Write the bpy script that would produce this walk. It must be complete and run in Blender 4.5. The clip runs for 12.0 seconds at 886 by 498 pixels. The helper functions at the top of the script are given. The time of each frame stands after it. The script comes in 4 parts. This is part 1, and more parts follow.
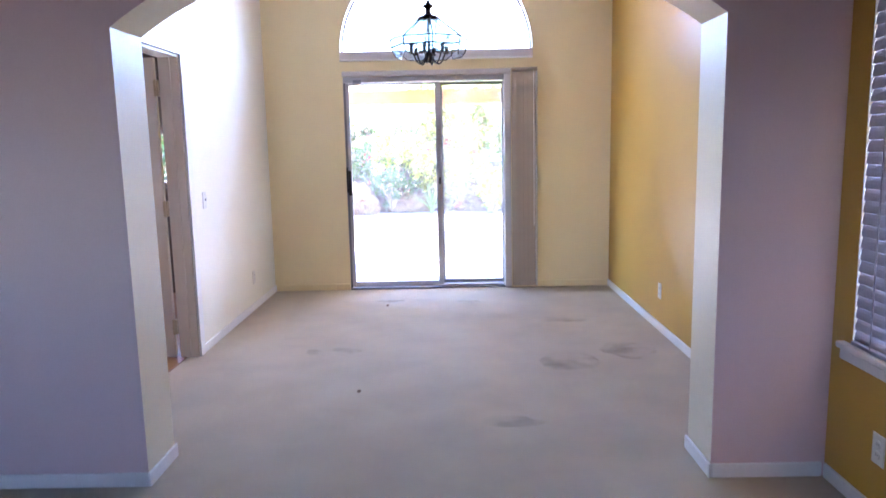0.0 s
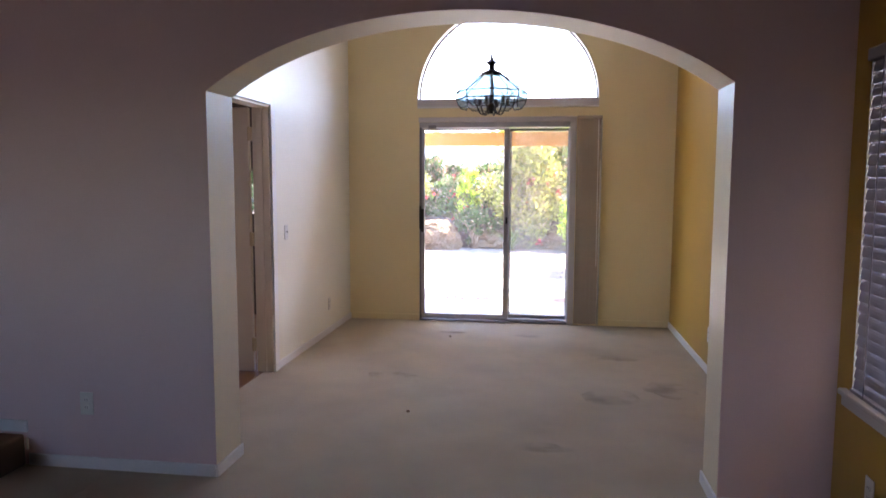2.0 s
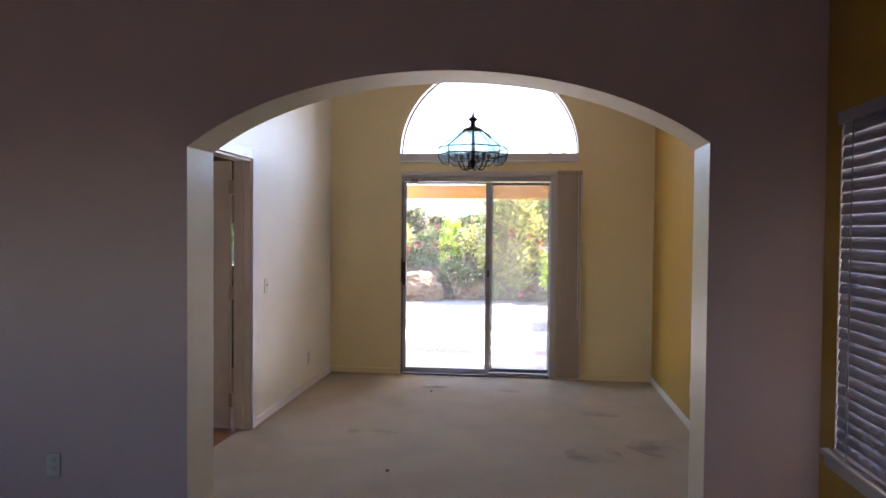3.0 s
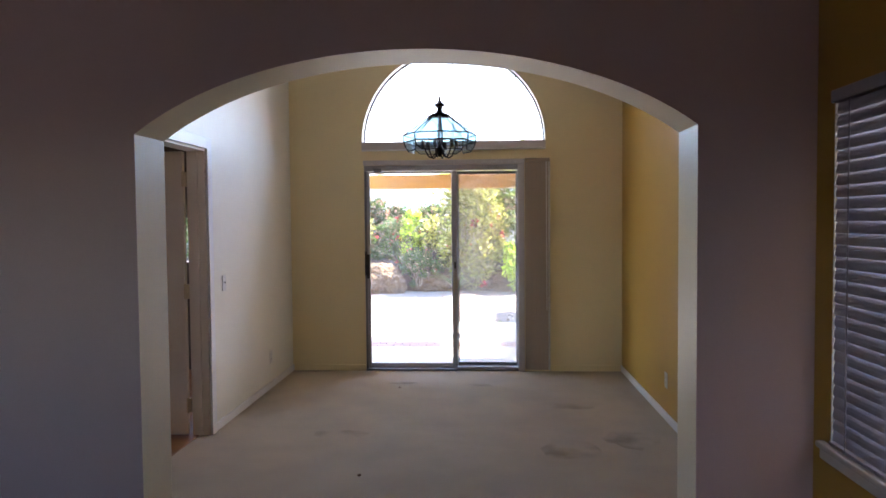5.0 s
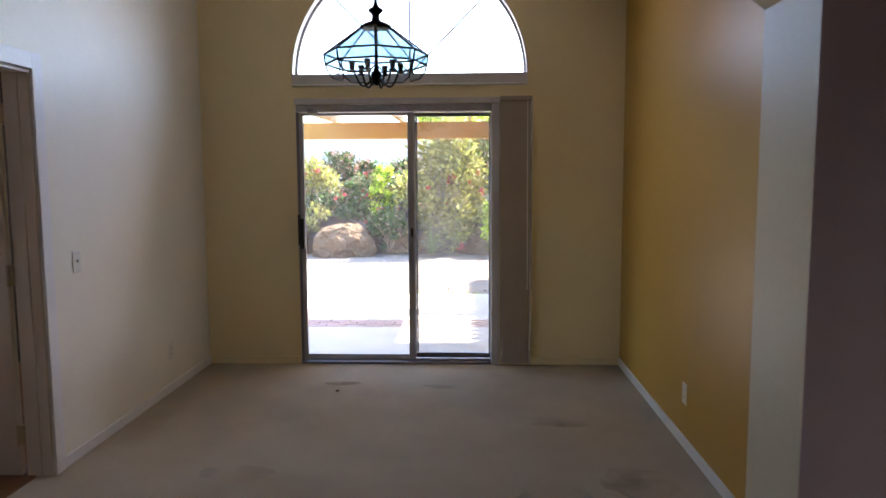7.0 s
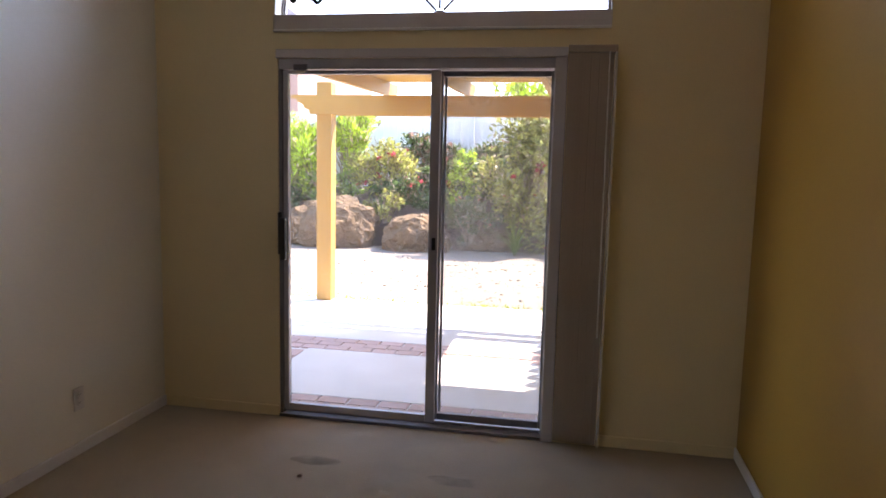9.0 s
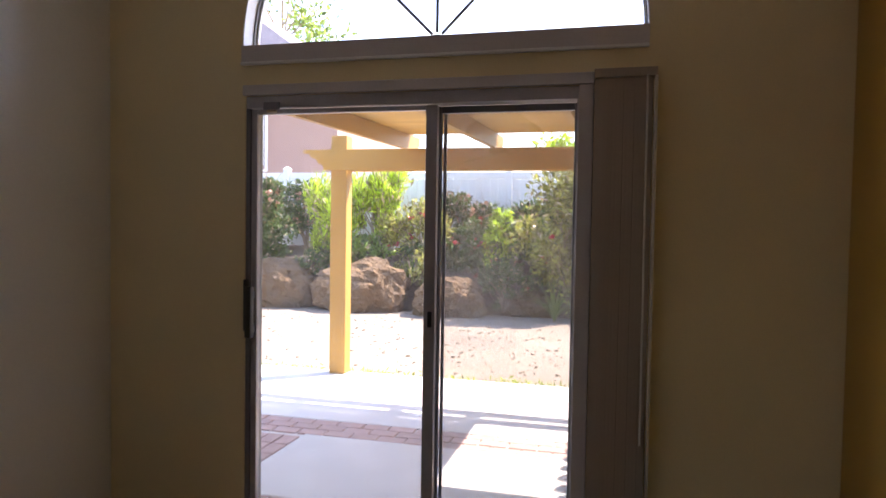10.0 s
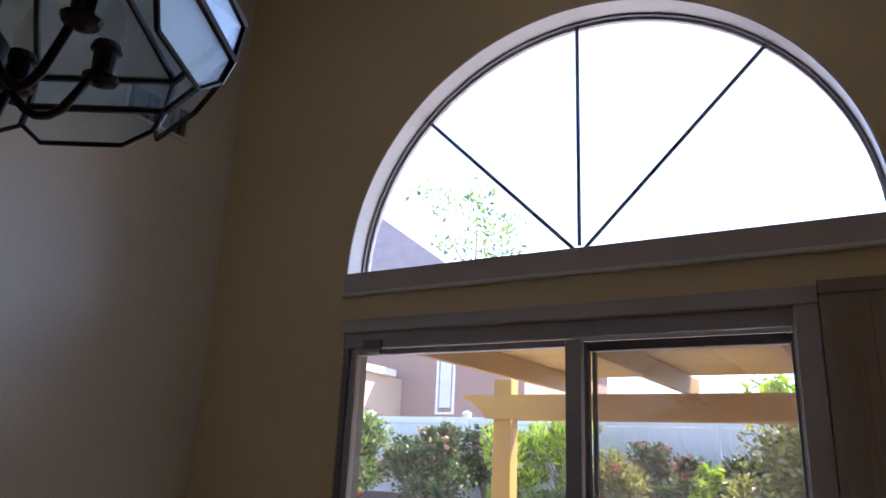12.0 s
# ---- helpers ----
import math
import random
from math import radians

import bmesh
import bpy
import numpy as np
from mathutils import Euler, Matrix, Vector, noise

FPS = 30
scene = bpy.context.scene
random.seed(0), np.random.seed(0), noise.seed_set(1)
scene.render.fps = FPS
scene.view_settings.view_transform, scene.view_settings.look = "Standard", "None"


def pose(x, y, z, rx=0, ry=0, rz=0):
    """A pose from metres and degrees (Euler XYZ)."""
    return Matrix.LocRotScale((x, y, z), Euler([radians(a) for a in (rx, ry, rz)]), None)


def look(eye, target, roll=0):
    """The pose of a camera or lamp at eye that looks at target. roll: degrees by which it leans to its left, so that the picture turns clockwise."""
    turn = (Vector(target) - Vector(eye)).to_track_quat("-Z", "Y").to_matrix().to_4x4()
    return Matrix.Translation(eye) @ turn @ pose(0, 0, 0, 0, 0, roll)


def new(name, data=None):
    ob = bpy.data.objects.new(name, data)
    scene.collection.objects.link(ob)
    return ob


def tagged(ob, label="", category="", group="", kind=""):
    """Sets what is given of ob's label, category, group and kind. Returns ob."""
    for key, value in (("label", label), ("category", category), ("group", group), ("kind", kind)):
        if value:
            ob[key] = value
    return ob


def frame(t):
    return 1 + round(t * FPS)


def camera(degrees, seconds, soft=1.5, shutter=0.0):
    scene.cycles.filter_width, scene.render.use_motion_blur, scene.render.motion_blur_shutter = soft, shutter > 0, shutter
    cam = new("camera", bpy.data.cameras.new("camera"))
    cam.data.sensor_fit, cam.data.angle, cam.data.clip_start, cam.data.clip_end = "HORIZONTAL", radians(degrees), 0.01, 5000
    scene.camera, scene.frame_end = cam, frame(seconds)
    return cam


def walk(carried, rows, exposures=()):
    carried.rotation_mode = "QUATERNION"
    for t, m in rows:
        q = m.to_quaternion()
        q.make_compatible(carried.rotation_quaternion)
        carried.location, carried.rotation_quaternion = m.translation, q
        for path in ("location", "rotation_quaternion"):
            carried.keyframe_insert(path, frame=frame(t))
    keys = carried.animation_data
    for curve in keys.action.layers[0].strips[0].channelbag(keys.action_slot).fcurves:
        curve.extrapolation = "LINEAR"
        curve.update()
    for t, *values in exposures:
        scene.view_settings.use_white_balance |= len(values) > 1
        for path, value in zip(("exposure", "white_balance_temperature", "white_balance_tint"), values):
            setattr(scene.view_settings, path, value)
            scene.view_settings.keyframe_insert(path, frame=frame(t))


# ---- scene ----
cam = camera(64.6, 12.0, shutter=0.4)
PATH = [
    (0, (1.012, -6.781, 1.411), (0.991, -4.803, 1.113), -1.2),
    (0.5, (1.079, -6.952, 1.455), (1.026, -4.996, 1.050), -1.4),
    (1, (1.15, -7.105, 1.435), (1.051, -5.131, 1.128), -0.6),
    (1.5, (1.227, -7.137, 1.445), (1.008, -5.172, 1.145), -0.5),
    (2, (1.297, -7.153, 1.469), (1.015, -5.183, 1.272), 0.2),
    (2.5, (1.309, -7.158, 1.481), (1.006, -5.184, 1.375), -0.1),
    (3, (1.305, -7.139, 1.498), (1.07, -5.154, 1.444), 0.5),
    (3.2, (1.298, -7.141, 1.493), (1.092, -5.152, 1.46), 0.1),
    (4.8, (1.186, -6.999, 1.499), (1.089, -5.005, 1.387), -0.7),
    (5, (1.209, -6.936, 1.499), (1.093, -4.941, 1.418), -0.5),
    (5.5, (1.27, -6.679, 1.506), (1.059, -4.691, 1.445), 2.0),
    (6, (1.25, -6.308, 1.471), (1.059, -4.317, 1.428), 1.4),
    (6.5, (1.295, -5.9, 1.494), (1.251, -3.911, 1.288), 0.4),
    (8.5, (1.65, -4.16, 1.464), (1.304, -2.2, 1.272), -1.2),
    (9, (1.698, -3.729, 1.502), (1.323, -1.78, 1.256), 1.3),
    (9.5, (1.691, -3.363, 1.456), (1.353, -1.402, 1.257), 2.1),
    (10, (1.758, -2.931, 1.479), (1.247, -0.999, 1.404), 0.9),
    (10.5, (1.731, -2.582, 1.471), (1.218, -0.649, 1.456), 1.9),
    (11, (1.685, -2.331, 1.524), (1.102, -0.426, 1.698), 2.9),
    (11.5, (1.668, -2.138, 1.582), (0.81, -0.397, 2.062), 3.2),
    (12, (1.689, -2.064, 1.605), (0.697, -0.427, 2.186), 2.7),
]
EXPOSURES = [(0.0, 5.70, 5450, 26), (0.5, 5.20, 5850, 27), (1.0, 4.90, 6250, 28), (1.5, 4.70, 6450, 28), (2.0, 4.60, 6500, 26), (2.5, 4.35, 6550, 23),
             (3.0, 4.30, 6600, 23), (5.0, 4.15, 6450, 21), (6.5, 3.75, 6500, 18), (8.5, 3.45, 6850, 24), (9.5, 3.00, 6850, 25),
             (10.5, 2.80, 7100, 27), (11.5, 2.75, 6450, 26), (12.0, 2.50, 6250, 25)]
walk(cam, [(t, look(eye, target, roll)) for t, eye, target, roll in PATH], EXPOSURES)

# ---------------------------------------------------------------- sky and sun
SUN_WAY = Vector((1.6, 1.45, 2.6)).normalized()
sky_world = bpy.data.worlds.new("sky")
sky_world.use_nodes = True
scene.world = sky_world
sky_nodes = sky_world.node_tree
sky_tex = sky_nodes.nodes.new("ShaderNodeTexSky")
sky_tex.sky_type = "NISHITA"
sky_tex.sun_disc = False
sky_tex.sun_elevation = math.asin(SUN_WAY.z)
sky_tex.sun_rotation = math.atan2(SUN_WAY.x, SUN_WAY.y)
sky_tex.ozone_density = 2.2
sky_tex.dust_density = 0.6
sky_back = sky_nodes.nodes["Background"]
sky_back.inputs["Strength"].default_value = 0.15
sky_nodes.links.new(sky_tex.outputs[0], sky_back.inputs["Color"])
sun = new("sun", bpy.data.lights.new("sun", "SUN"))
sun.data.energy, sun.data.angle, sun.data.color = 3.3, radians(0.5), (1.0, 0.94, 0.85)
sun.matrix_world = look((12, 22, 28), Vector((12, 22, 28)) - SUN_WAY)


# ---------------------------------------------------------------- materials
def mat(name, col, rough=0.6, var=0.1, scale=3.0, fine=60.0, bump=0.15, metal=0.0, dark=None, spots=0.0,
        spot_scale=2.0, dist=0.004, island=0.0, per_object=0.0, stretch=(1, 1, 1), sheen=0.0, trans=0.0):
    """Procedural surface: base colour, broad mottling, fine grain, bump."""
    m = bpy.data.materials.new(name)
    m.use_nodes = True
    nt = m.node_tree
    b = nt.nodes["Principled BSDF"]
    b.inputs["Roughness"].default_value = rough
    b.inputs["Metallic"].default_value = metal
    b.inputs["Sheen Weight"].default_value = sheen
    co = nt.nodes.new("ShaderNodeTexCoord")
    mp = nt.nodes.new("ShaderNodeMapping")
    mp.inputs["Scale"].default_value = stretch
    nt.links.new(co.outputs["Object"], mp.inputs["Vector"])

    def noise_tex(s, detail=4.0):
        n = nt.nodes.new("ShaderNodeTexNoise")
        n.inputs["Scale"].default_value, n.inputs["Detail"].default_value = s, detail
        nt.links.new(mp.outputs[0], n.inputs["Vector"])
        return n

    def ramp(src, lo, hi, a, c):
        r = nt.nodes.new("ShaderNodeMapRange")
        r.inputs["From Min"].default_value, r.inputs["From Max"].default_value = lo, hi
        r.inputs["To Min"].default_value, r.inputs["To Max"].default_value = a, c
        nt.links.new(src, r.inputs["Value"])
        return r.outputs[0]

    def times(a, c):
        n = nt.nodes.new("ShaderNodeMath")
        n.operation = "MULTIPLY"
        nt.links.new(a, n.inputs[0])
        nt.links.new(c, n.inputs[1])
        return n.outputs[0]

    big, small = noise_tex(scale), noise_tex(fine, 6.0)
    f = times(ramp(big.outputs["Fac"], 0.3, 0.7, 1 - var, 1 + var), ramp(small.outputs["Fac"], 0.3, 0.7, 1 - var * 0.7, 1 + var * 0.7))
    if island:
        g = nt.nodes.new("ShaderNodeNewGeometry")
        f = times(f, ramp(g.outputs["Random Per Island"], 0, 1, 1 - island, 1 + island))
    if per_object:
        g = nt.nodes.new("ShaderNodeObjectInfo")
        f = times(f, ramp(g.outputs["Random"], 0, 1, 1 - per_object, 1 + per_object))
    tint = nt.nodes.new("ShaderNodeVectorMath")
    tint.operation = "SCALE"
    tint.inputs[0].default_value = col
    nt.links.new(f, tint.inputs["Scale"])
    out = tint.outputs[0]
    if dark:
        mixer = nt.nodes.new("ShaderNodeMix")
        mixer.data_type = "RGBA"
        sp = noise_tex(spot_scale, 5.0)
        nt.links.new(ramp(sp.outputs["Fac"], 0.5, 0.75, 0.0, spots), mixer.inputs["Factor"])
        nt.links.new(out, mixer.inputs[6])
        mixer.inputs[7].default_value = (*dark, 1)
        out = mixer.outputs[2]
    nt.links.new(out, b.inputs["Base Color"])
    if bump:
        bp = nt.nodes.new("ShaderNodeBump")
        bp.inputs["Strength"].default_value, bp.inputs["Distance"].default_value = bump, dist
        nt.links.new(small.outputs["Fac"], bp.inputs["Height"])
        nt.links.new(bp.outputs[0], b.inputs["Normal"])
    if trans:
        tr = nt.nodes.new("ShaderNodeBsdfTranslucent")
        nt.links.new(out, tr.inputs["Color"])
        mx = nt.nodes.new("ShaderNodeMixShader")
        mx.inputs[0].default_value = trans
        nt.links.new(b.outputs[0], mx.inputs[1])
        nt.links.new(tr.outputs[0], mx.inputs[2])
        nt.links.new(mx.outputs[0], nt.nodes["Material Output"].inputs["Surface"])
    return m


def pane_mat(name, tint=(0.93, 0.95, 0.94), ior=0.0, haze=0.0):
    """Thin window glass: clear, with a Fresnel gloss, and a little haze for dusty, veiled panes."""
    m = bpy.data.materials.new(name)
    m.use_nodes = True
    nt = m.node_tree
    nt.nodes.remove(nt.nodes["Principled BSDF"])
    clear, shine = nt.nodes.new("ShaderNodeBsdfTransparent"), nt.nodes.new("ShaderNodeBsdfGlossy")
    clear.inputs["Color"].default_value = (*tint, 1)
    shine.inputs["Roughness"].default_value = 0.02
    mx = nt.nodes.new("ShaderNodeMixShader")
    mx.inputs[0].default_value = 0.05
    if ior:
        fr = nt.nodes.new("ShaderNodeFresnel")
        fr.inputs["IOR"].default_value = ior
        nt.links.new(fr.outputs[0], mx.inputs[0])
    nt.links.new(clear.outputs[0], mx.inputs[1])
    nt.links.new(shine.outputs[0], mx.inputs[2])
    out = mx
    if haze:
        haze_film = nt.nodes.new("ShaderNodeBsdfTranslucent")
        haze_film.inputs["Color"].default_value = (0.8, 0.8, 0.78, 1)
        n = nt.nodes.new("ShaderNodeTexNoise")
        n.inputs["Scale"].default_value = 2.0
        n.inputs["Detail"].default_value = 6.0
        r = nt.nodes.new("ShaderNodeMapRange")
        r.inputs["From Min"].default_value, r.inputs["From Max"].default_value = 0.35, 0.75
        r.inputs["To Min"].default_value, r.inputs["To Max"].default_value = haze * 0.3, haze
        nt.links.new(n.outputs["Fac"], r.inputs["Value"])
        out = nt.nodes.new("ShaderNodeMixShader")
        nt.links.new(r.outputs[0], out.inputs[0])
        nt.links.new(mx.outputs[0], out.inputs[1])
        nt.links.new(haze_film.outputs[0], out.inputs[2])
    nt.links.new(out.outputs[0], nt.nodes["Material Output"].inputs["Surface"])
    return m


M_CREAM = mat("cream_paint", (0.87, 0.74, 0.43), 0.55, 0.03, 1.5, 120, 0.12, dist=0.002)
M_WHITE = mat("pale_cream_paint", (0.83, 0.80, 0.68), 0.42, 0.03, 1.5, 120, 0.12, dist=0.002)
M_ARCH = mat("off_white_paint", (0.72, 0.555, 0.55), 0.5, 0.03, 1.5, 120, 0.12, dist=0.002)
M_REVEAL = mat("cream_reveal_paint", (0.74, 0.66, 0.49), 0.45, 0.04, 1.5, 120, 0.12, dist=0.002)
M_GOLD = mat("golden_ochre_paint", (0.51, 0.295, 0.044), 0.38, 0.04, 1.5, 120, 0.12, dist=0.002)
M_CEIL = mat("ceiling_paint", (0.74, 0.71, 0.65), 0.7, 0.03, 2, 150, 0.25, dist=0.003)
M_TRIM = mat("white_trim_paint", (0.80, 0.79, 0.77), 0.35, 0.03, 3, 90, 0.05, dist=0.001)
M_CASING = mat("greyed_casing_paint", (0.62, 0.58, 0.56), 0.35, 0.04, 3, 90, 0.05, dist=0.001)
M_DOORPAINT = mat("door_paint", (0.75, 0.67, 0.54), 0.4, 0.03, 3, 90, 0.05, dist=0.001)
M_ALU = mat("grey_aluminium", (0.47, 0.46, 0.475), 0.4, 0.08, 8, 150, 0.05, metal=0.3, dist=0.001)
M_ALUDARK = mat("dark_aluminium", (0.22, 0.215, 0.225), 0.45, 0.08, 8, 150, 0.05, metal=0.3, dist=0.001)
M_BLACK = mat("black_plastic", (0.02, 0.018, 0.016), 0.4, 0.1, 10, 150, 0.05, dist=0.001)
M_BRONZE = mat("oil_rubbed_bronze", (0.035, 0.025, 0.018), 0.42, 0.15, 20, 200, 0.1, metal=0.7, dist=0.001)
M_BRASS = mat("hinge_metal", (0.6, 0.5, 0.32), 0.35, 0.1, 20, 200, 0.05, metal=0.9, dist=0.001)
M_CARPET = mat("beige_carpet", (0.52, 0.435, 0.30), 0.95, 0.085, 2.6, 260, 0.8, dark=(0.30, 0.24, 0.175), spots=0.2,
               spot_scale=3.4, dist=0.012, sheen=0.25)
M_STAIN = mat("carpet_stain", (0.27, 0.21, 0.16), 0.95, 0.15, 9, 260, 0.7, dist=0.012)
M_BROWNCARPET = mat("brown_carpet", (0.20, 0.13, 0.09), 0.95, 0.1, 2, 260, 0.7, dist=0.012)
M_WOODFLOOR = mat("wood_floor", (0.30, 0.14, 0.05), 0.35, 0.15, 2, 30, 0.1, stretch=(1, 10, 1))
# Dark brown puts the dim kitchen behind the door gap into the wall colour.
M_GAPBROWN = mat("gap_shade_brown", (0.07, 0.045, 0.03), 0.5, 0.15, 3, 40, 0.2, stretch=(1, 1, 0.1))
M_VANE = mat("vinyl_vane", (0.40, 0.325, 0.245), 0.5, 0.03, 3, 90, 0.05, dist=0.001, trans=0.05)
# White slats; their blue-grey shade is in the base colour.
M_SLAT = mat("shaded_white_slat", (0.36, 0.345, 0.40), 0.35, 0.03, 3, 90, 0.03, dist=0.001)
M_PALEBLIND = mat("pale_window_blind", (0.7, 0.7, 0.7), 0.5)
M_PLATE = mat("ivory_plastic", (0.72, 0.70, 0.64), 0.35, 0.02, 3, 90, 0.02, dist=0.001)
M_GLASS = pane_mat("window_glass")
M_FANGLASS = pane_mat("fan_window_glass", (0.98, 0.98, 0.98), ior=1.15)
# Haze for dusty panes; glare veiling the outdoor view is added into it.
M_VEILED = pane_mat("dusty_veiled_glass", haze=0.07)
M_CONCRETE = mat("patio_concrete", (0.70, 0.67, 0.63), 0.85, 0.09, 1.1, 70, 0.3, dark=(0.36, 0.33, 0.3), spots=0.35, spot_scale=0.8, dist=0.006)
M_BRICK = mat("paving_brick", (0.49, 0.335, 0.295), 0.85, 0.12, 9, 90, 0.4, per_object=0.12, dist=0.005)
M_DIRT = mat("dry_dirt", (0.265, 0.215, 0.17), 0.95, 0.2, 0.9, 22, 0.8, dark=(0.24, 0.19, 0.13), spots=0.55, spot_scale=1.7, dist=0.03)
M_CEDAR = mat("yellow_stained_timber", (0.40, 0.225, 0.048), 0.55, 0.1, 2, 40, 0.25, stretch=(1, 1, 1), dist=0.003)
M_SHEATH = mat("patio_cover_boards", (0.47, 0.28, 0.06), 0.6, 0.1, 2, 40, 0.25, per_object=0.14, dist=0.003)
M_ROCK = mat("boulder_stone", (0.15, 0.088, 0.042), 0.9, 0.4, 2.6, 14, 1.0, dark=(0.06, 0.048, 0.035), spots=0.9, spot_scale=2.6, dist=0.07)
M_SOIL = mat("planter_soil", (0.11, 0.075, 0.055), 0.95, 0.2, 2, 30, 0.8, dist=0.03)
M_VINYL = mat("white_vinyl", (0.78, 0.78, 0.79), 0.45, 0.03, 1.5, 60, 0.03, dist=0.001)
M_STUCCO = mat("pinkish_stucco", (0.36, 0.235, 0.20), 0.9, 0.06, 0.8, 40, 0.4, dist=0.006)
M_STUCCOLIGHT = mat("tan_stucco", (0.55, 0.42, 0.32), 0.9, 0.06, 0.8, 40, 0.4, dist=0.006)
M_SHINGLE = mat("grey_roof", (0.20, 0.18, 0.19), 0.9, 0.15, 2, 30, 0.5, per_object=0.15, dist=0.01)
M_BOUNCE = mat("pale_bounce_sheet", (0.38, 0.37, 0.36), 0.9, 0.1, 2, 60, 0.3)
M_TILE = mat("clay_roof_tile", (0.38, 0.19, 0.12), 0.85, 0.15, 4, 40, 0.3, per_object=0.2)
M_HOUSEWALL = mat("house_stucco", (0.55, 0.46, 0.37), 0.9, 0.06, 0.8, 40, 0.4, dist=0.006)


def leaf_mat(name, col, island=0.75):
    return mat(name, col, 0.38, 0.1, 5, 40, 0.0, island=island, trans=0.35)


M_LEAF = leaf_mat("shrub_leaf", (0.20, 0.29, 0.06))
M_LIME = leaf_mat("lime_leaf", (0.45, 0.60, 0.05))
M_OLIVE = leaf_mat("olive_leaf", (0.37, 0.37, 0.09))
M_DARKLEAF = leaf_mat("dark_leaf", (0.085, 0.14, 0.035))
M_DRYLEAF = leaf_mat("dry_leaf", (0.50, 0.40, 0.27))
M_FLOWER = leaf_mat("red_flower", (0.5, 0.05, 0.06))
M_PINKFLOWER = leaf_mat("dried_pink_flower", (0.45, 0.24, 0.17))
M_STEM = mat("twig_bark", (0.34, 0.26, 0.18), 0.9, 0.2, 8, 60, 0.4)


# ---------------------------------------------------------------- mesh tools
def add_box(bm, x0, x1, y0, y1, z0, z1, bevel=0.0):
    vs = [bm.verts.new((x, y, z)) for x in (x0, x1) for y in (y0, y1) for z in (z0, z1)]
    fs = [bm.faces.new([vs[i] for i in q]) for q in ((0, 1, 3, 2), (4, 6, 7, 5), (0, 4, 5, 1), (2, 3, 7, 6), (0, 2, 6, 4), (1, 5, 7, 3))]
    if bevel:
        edges = list({e for f in fs for e in f.edges})
        bmesh.ops.bevel(bm, geom=edges, offset=bevel, segments=2, affect="EDGES", profile=0.5)
    return vs


def box(x0, x1, y0, y1, z0, z1, bevel=0.0):
    bm = bmesh.new()
    add_box(bm, x0, x1, y0, y1, z0, z1, bevel)
    return bm


def add_hexa(bm, a, depth):
    """A block between the quad a (four points, in turn) and the same quad moved by depth."""
    va = [bm.verts.new(p) for p in a]
    vb = [bm.verts.new(Vector(p) + Vector(depth)) for p in a]
    bm.faces.new(va)
    bm.faces.new(vb[::-1])
    for i in range(4):
        j = (i + 1) % 4
        bm.faces.new((va[j], va[i], vb[i], vb[j]))


def add_prism(bm, pts, depth):
    """A polygon of any count of points, moved by depth into a solid."""
    va = [bm.verts.new(p) for p in pts]
    vb = [bm.verts.new(Vector(p) + Vector(depth)) for p in pts]
    bm.faces.new(va)
    bm.faces.new(vb[::-1])
    n = len(pts)
    for i in range(n):
        j = (i + 1) % n
        bm.faces.new((va[j], va[i], vb[i], vb[j]))


def add_lathe(bm, profile, cx=0, cy=0, cz=0, n=16):
    """Turned solid from (radius, z) pairs."""
    rings = []
    for r, z in profile:
        rings.append([bm.verts.new((cx + r * math.cos(2 * math.pi * i / n), cy + r * math.sin(2 * math.pi * i / n), cz + z)) for i in range(n)])
    for a, b in zip(rings, rings[1:]):
        for i in range(n):
            j = (i + 1) % n
            bm.faces.new((a[i], a[j], b[j], b[i]))
    bm.faces.new(rings[0][::-1])
    bm.faces.new(rings[-1])


def add_tube(bm, pts, r, n=8):
    """A round bar along points; r is one radius or one for each point."""
    rs = r if isinstance(r, (list, tuple)) else [r] * len(pts)
    pts = [Vector(p) for p in pts]
    rings = []
    for i, p in enumerate(pts):
        d = (pts[min(i + 1, len(pts) - 1)] - pts[max(i - 1, 0)]).normalized()
        side = d.orthogonal().normalized() if abs(d.z) > 0.99 else d.cross(Vector((0, 0, 1))).normalized()
        up = side.cross(d).normalized()
        rings.append([bm.verts.new(p + rs[i] * (math.cos(2 * math.pi * k / n) * side + math.sin(2 * math.pi * k / n) * up)) for k in range(n)])
    for a, b in zip(rings, rings[1:]):
        for i in range(n):
            j = (i + 1) % n
            bm.faces.new((a[i], a[j], b[j], b[i]))
    bm.faces.new(rings[0][::-1])
    bm.faces.new(rings[-1])


def mesh_of(name, bm, material, smooth=False):
    bmesh.ops.recalc_face_normals(bm, faces=bm.faces[:])
    me = bpy.data.meshes.new(name)
    bm.to_mesh(me)
    bm.free()
    me.materials.append(material)
    if smooth:
        me.shade_smooth()
    return me


def part(name, bm, material, parent, label="", smooth=False):
    ob = new(name, mesh_of(name, bm, material, smooth))
    ob.parent = parent
    return tagged(ob, label)


def solid(name, bm, material, label, category, group="", kind="", smooth=False):
    return tagged(new(name, mesh_of(name, bm, material, smooth)), label, category, group, kind)


def base(name, at, label, category, group="", kind=""):
    e = new(name)
    e.location = at
    return tagged(e, label, category, group, kind)


# ---------------------------------------------------------------- the house
X_L, X_R = -0.72, 2.56          # dining room side walls
Y_ARCH, Y_ARCHB = -4.0, -3.72   # arch wall, front and back
RIDGE_X = -1.1


def ceil_z(x):
    return 2.80 + 0.37 * (X_R - max(x, RIDGE_X))


def arch_z(x):
    """Underside of the arch: a shallow curve between two square shoulders."""
    u = (x - 0.905) / 1.19
    return 1.877 + 0.337 * (math.sqrt(max(0.0, 1 - (u * 0.8) ** 2)) - 0.6) / 0.4


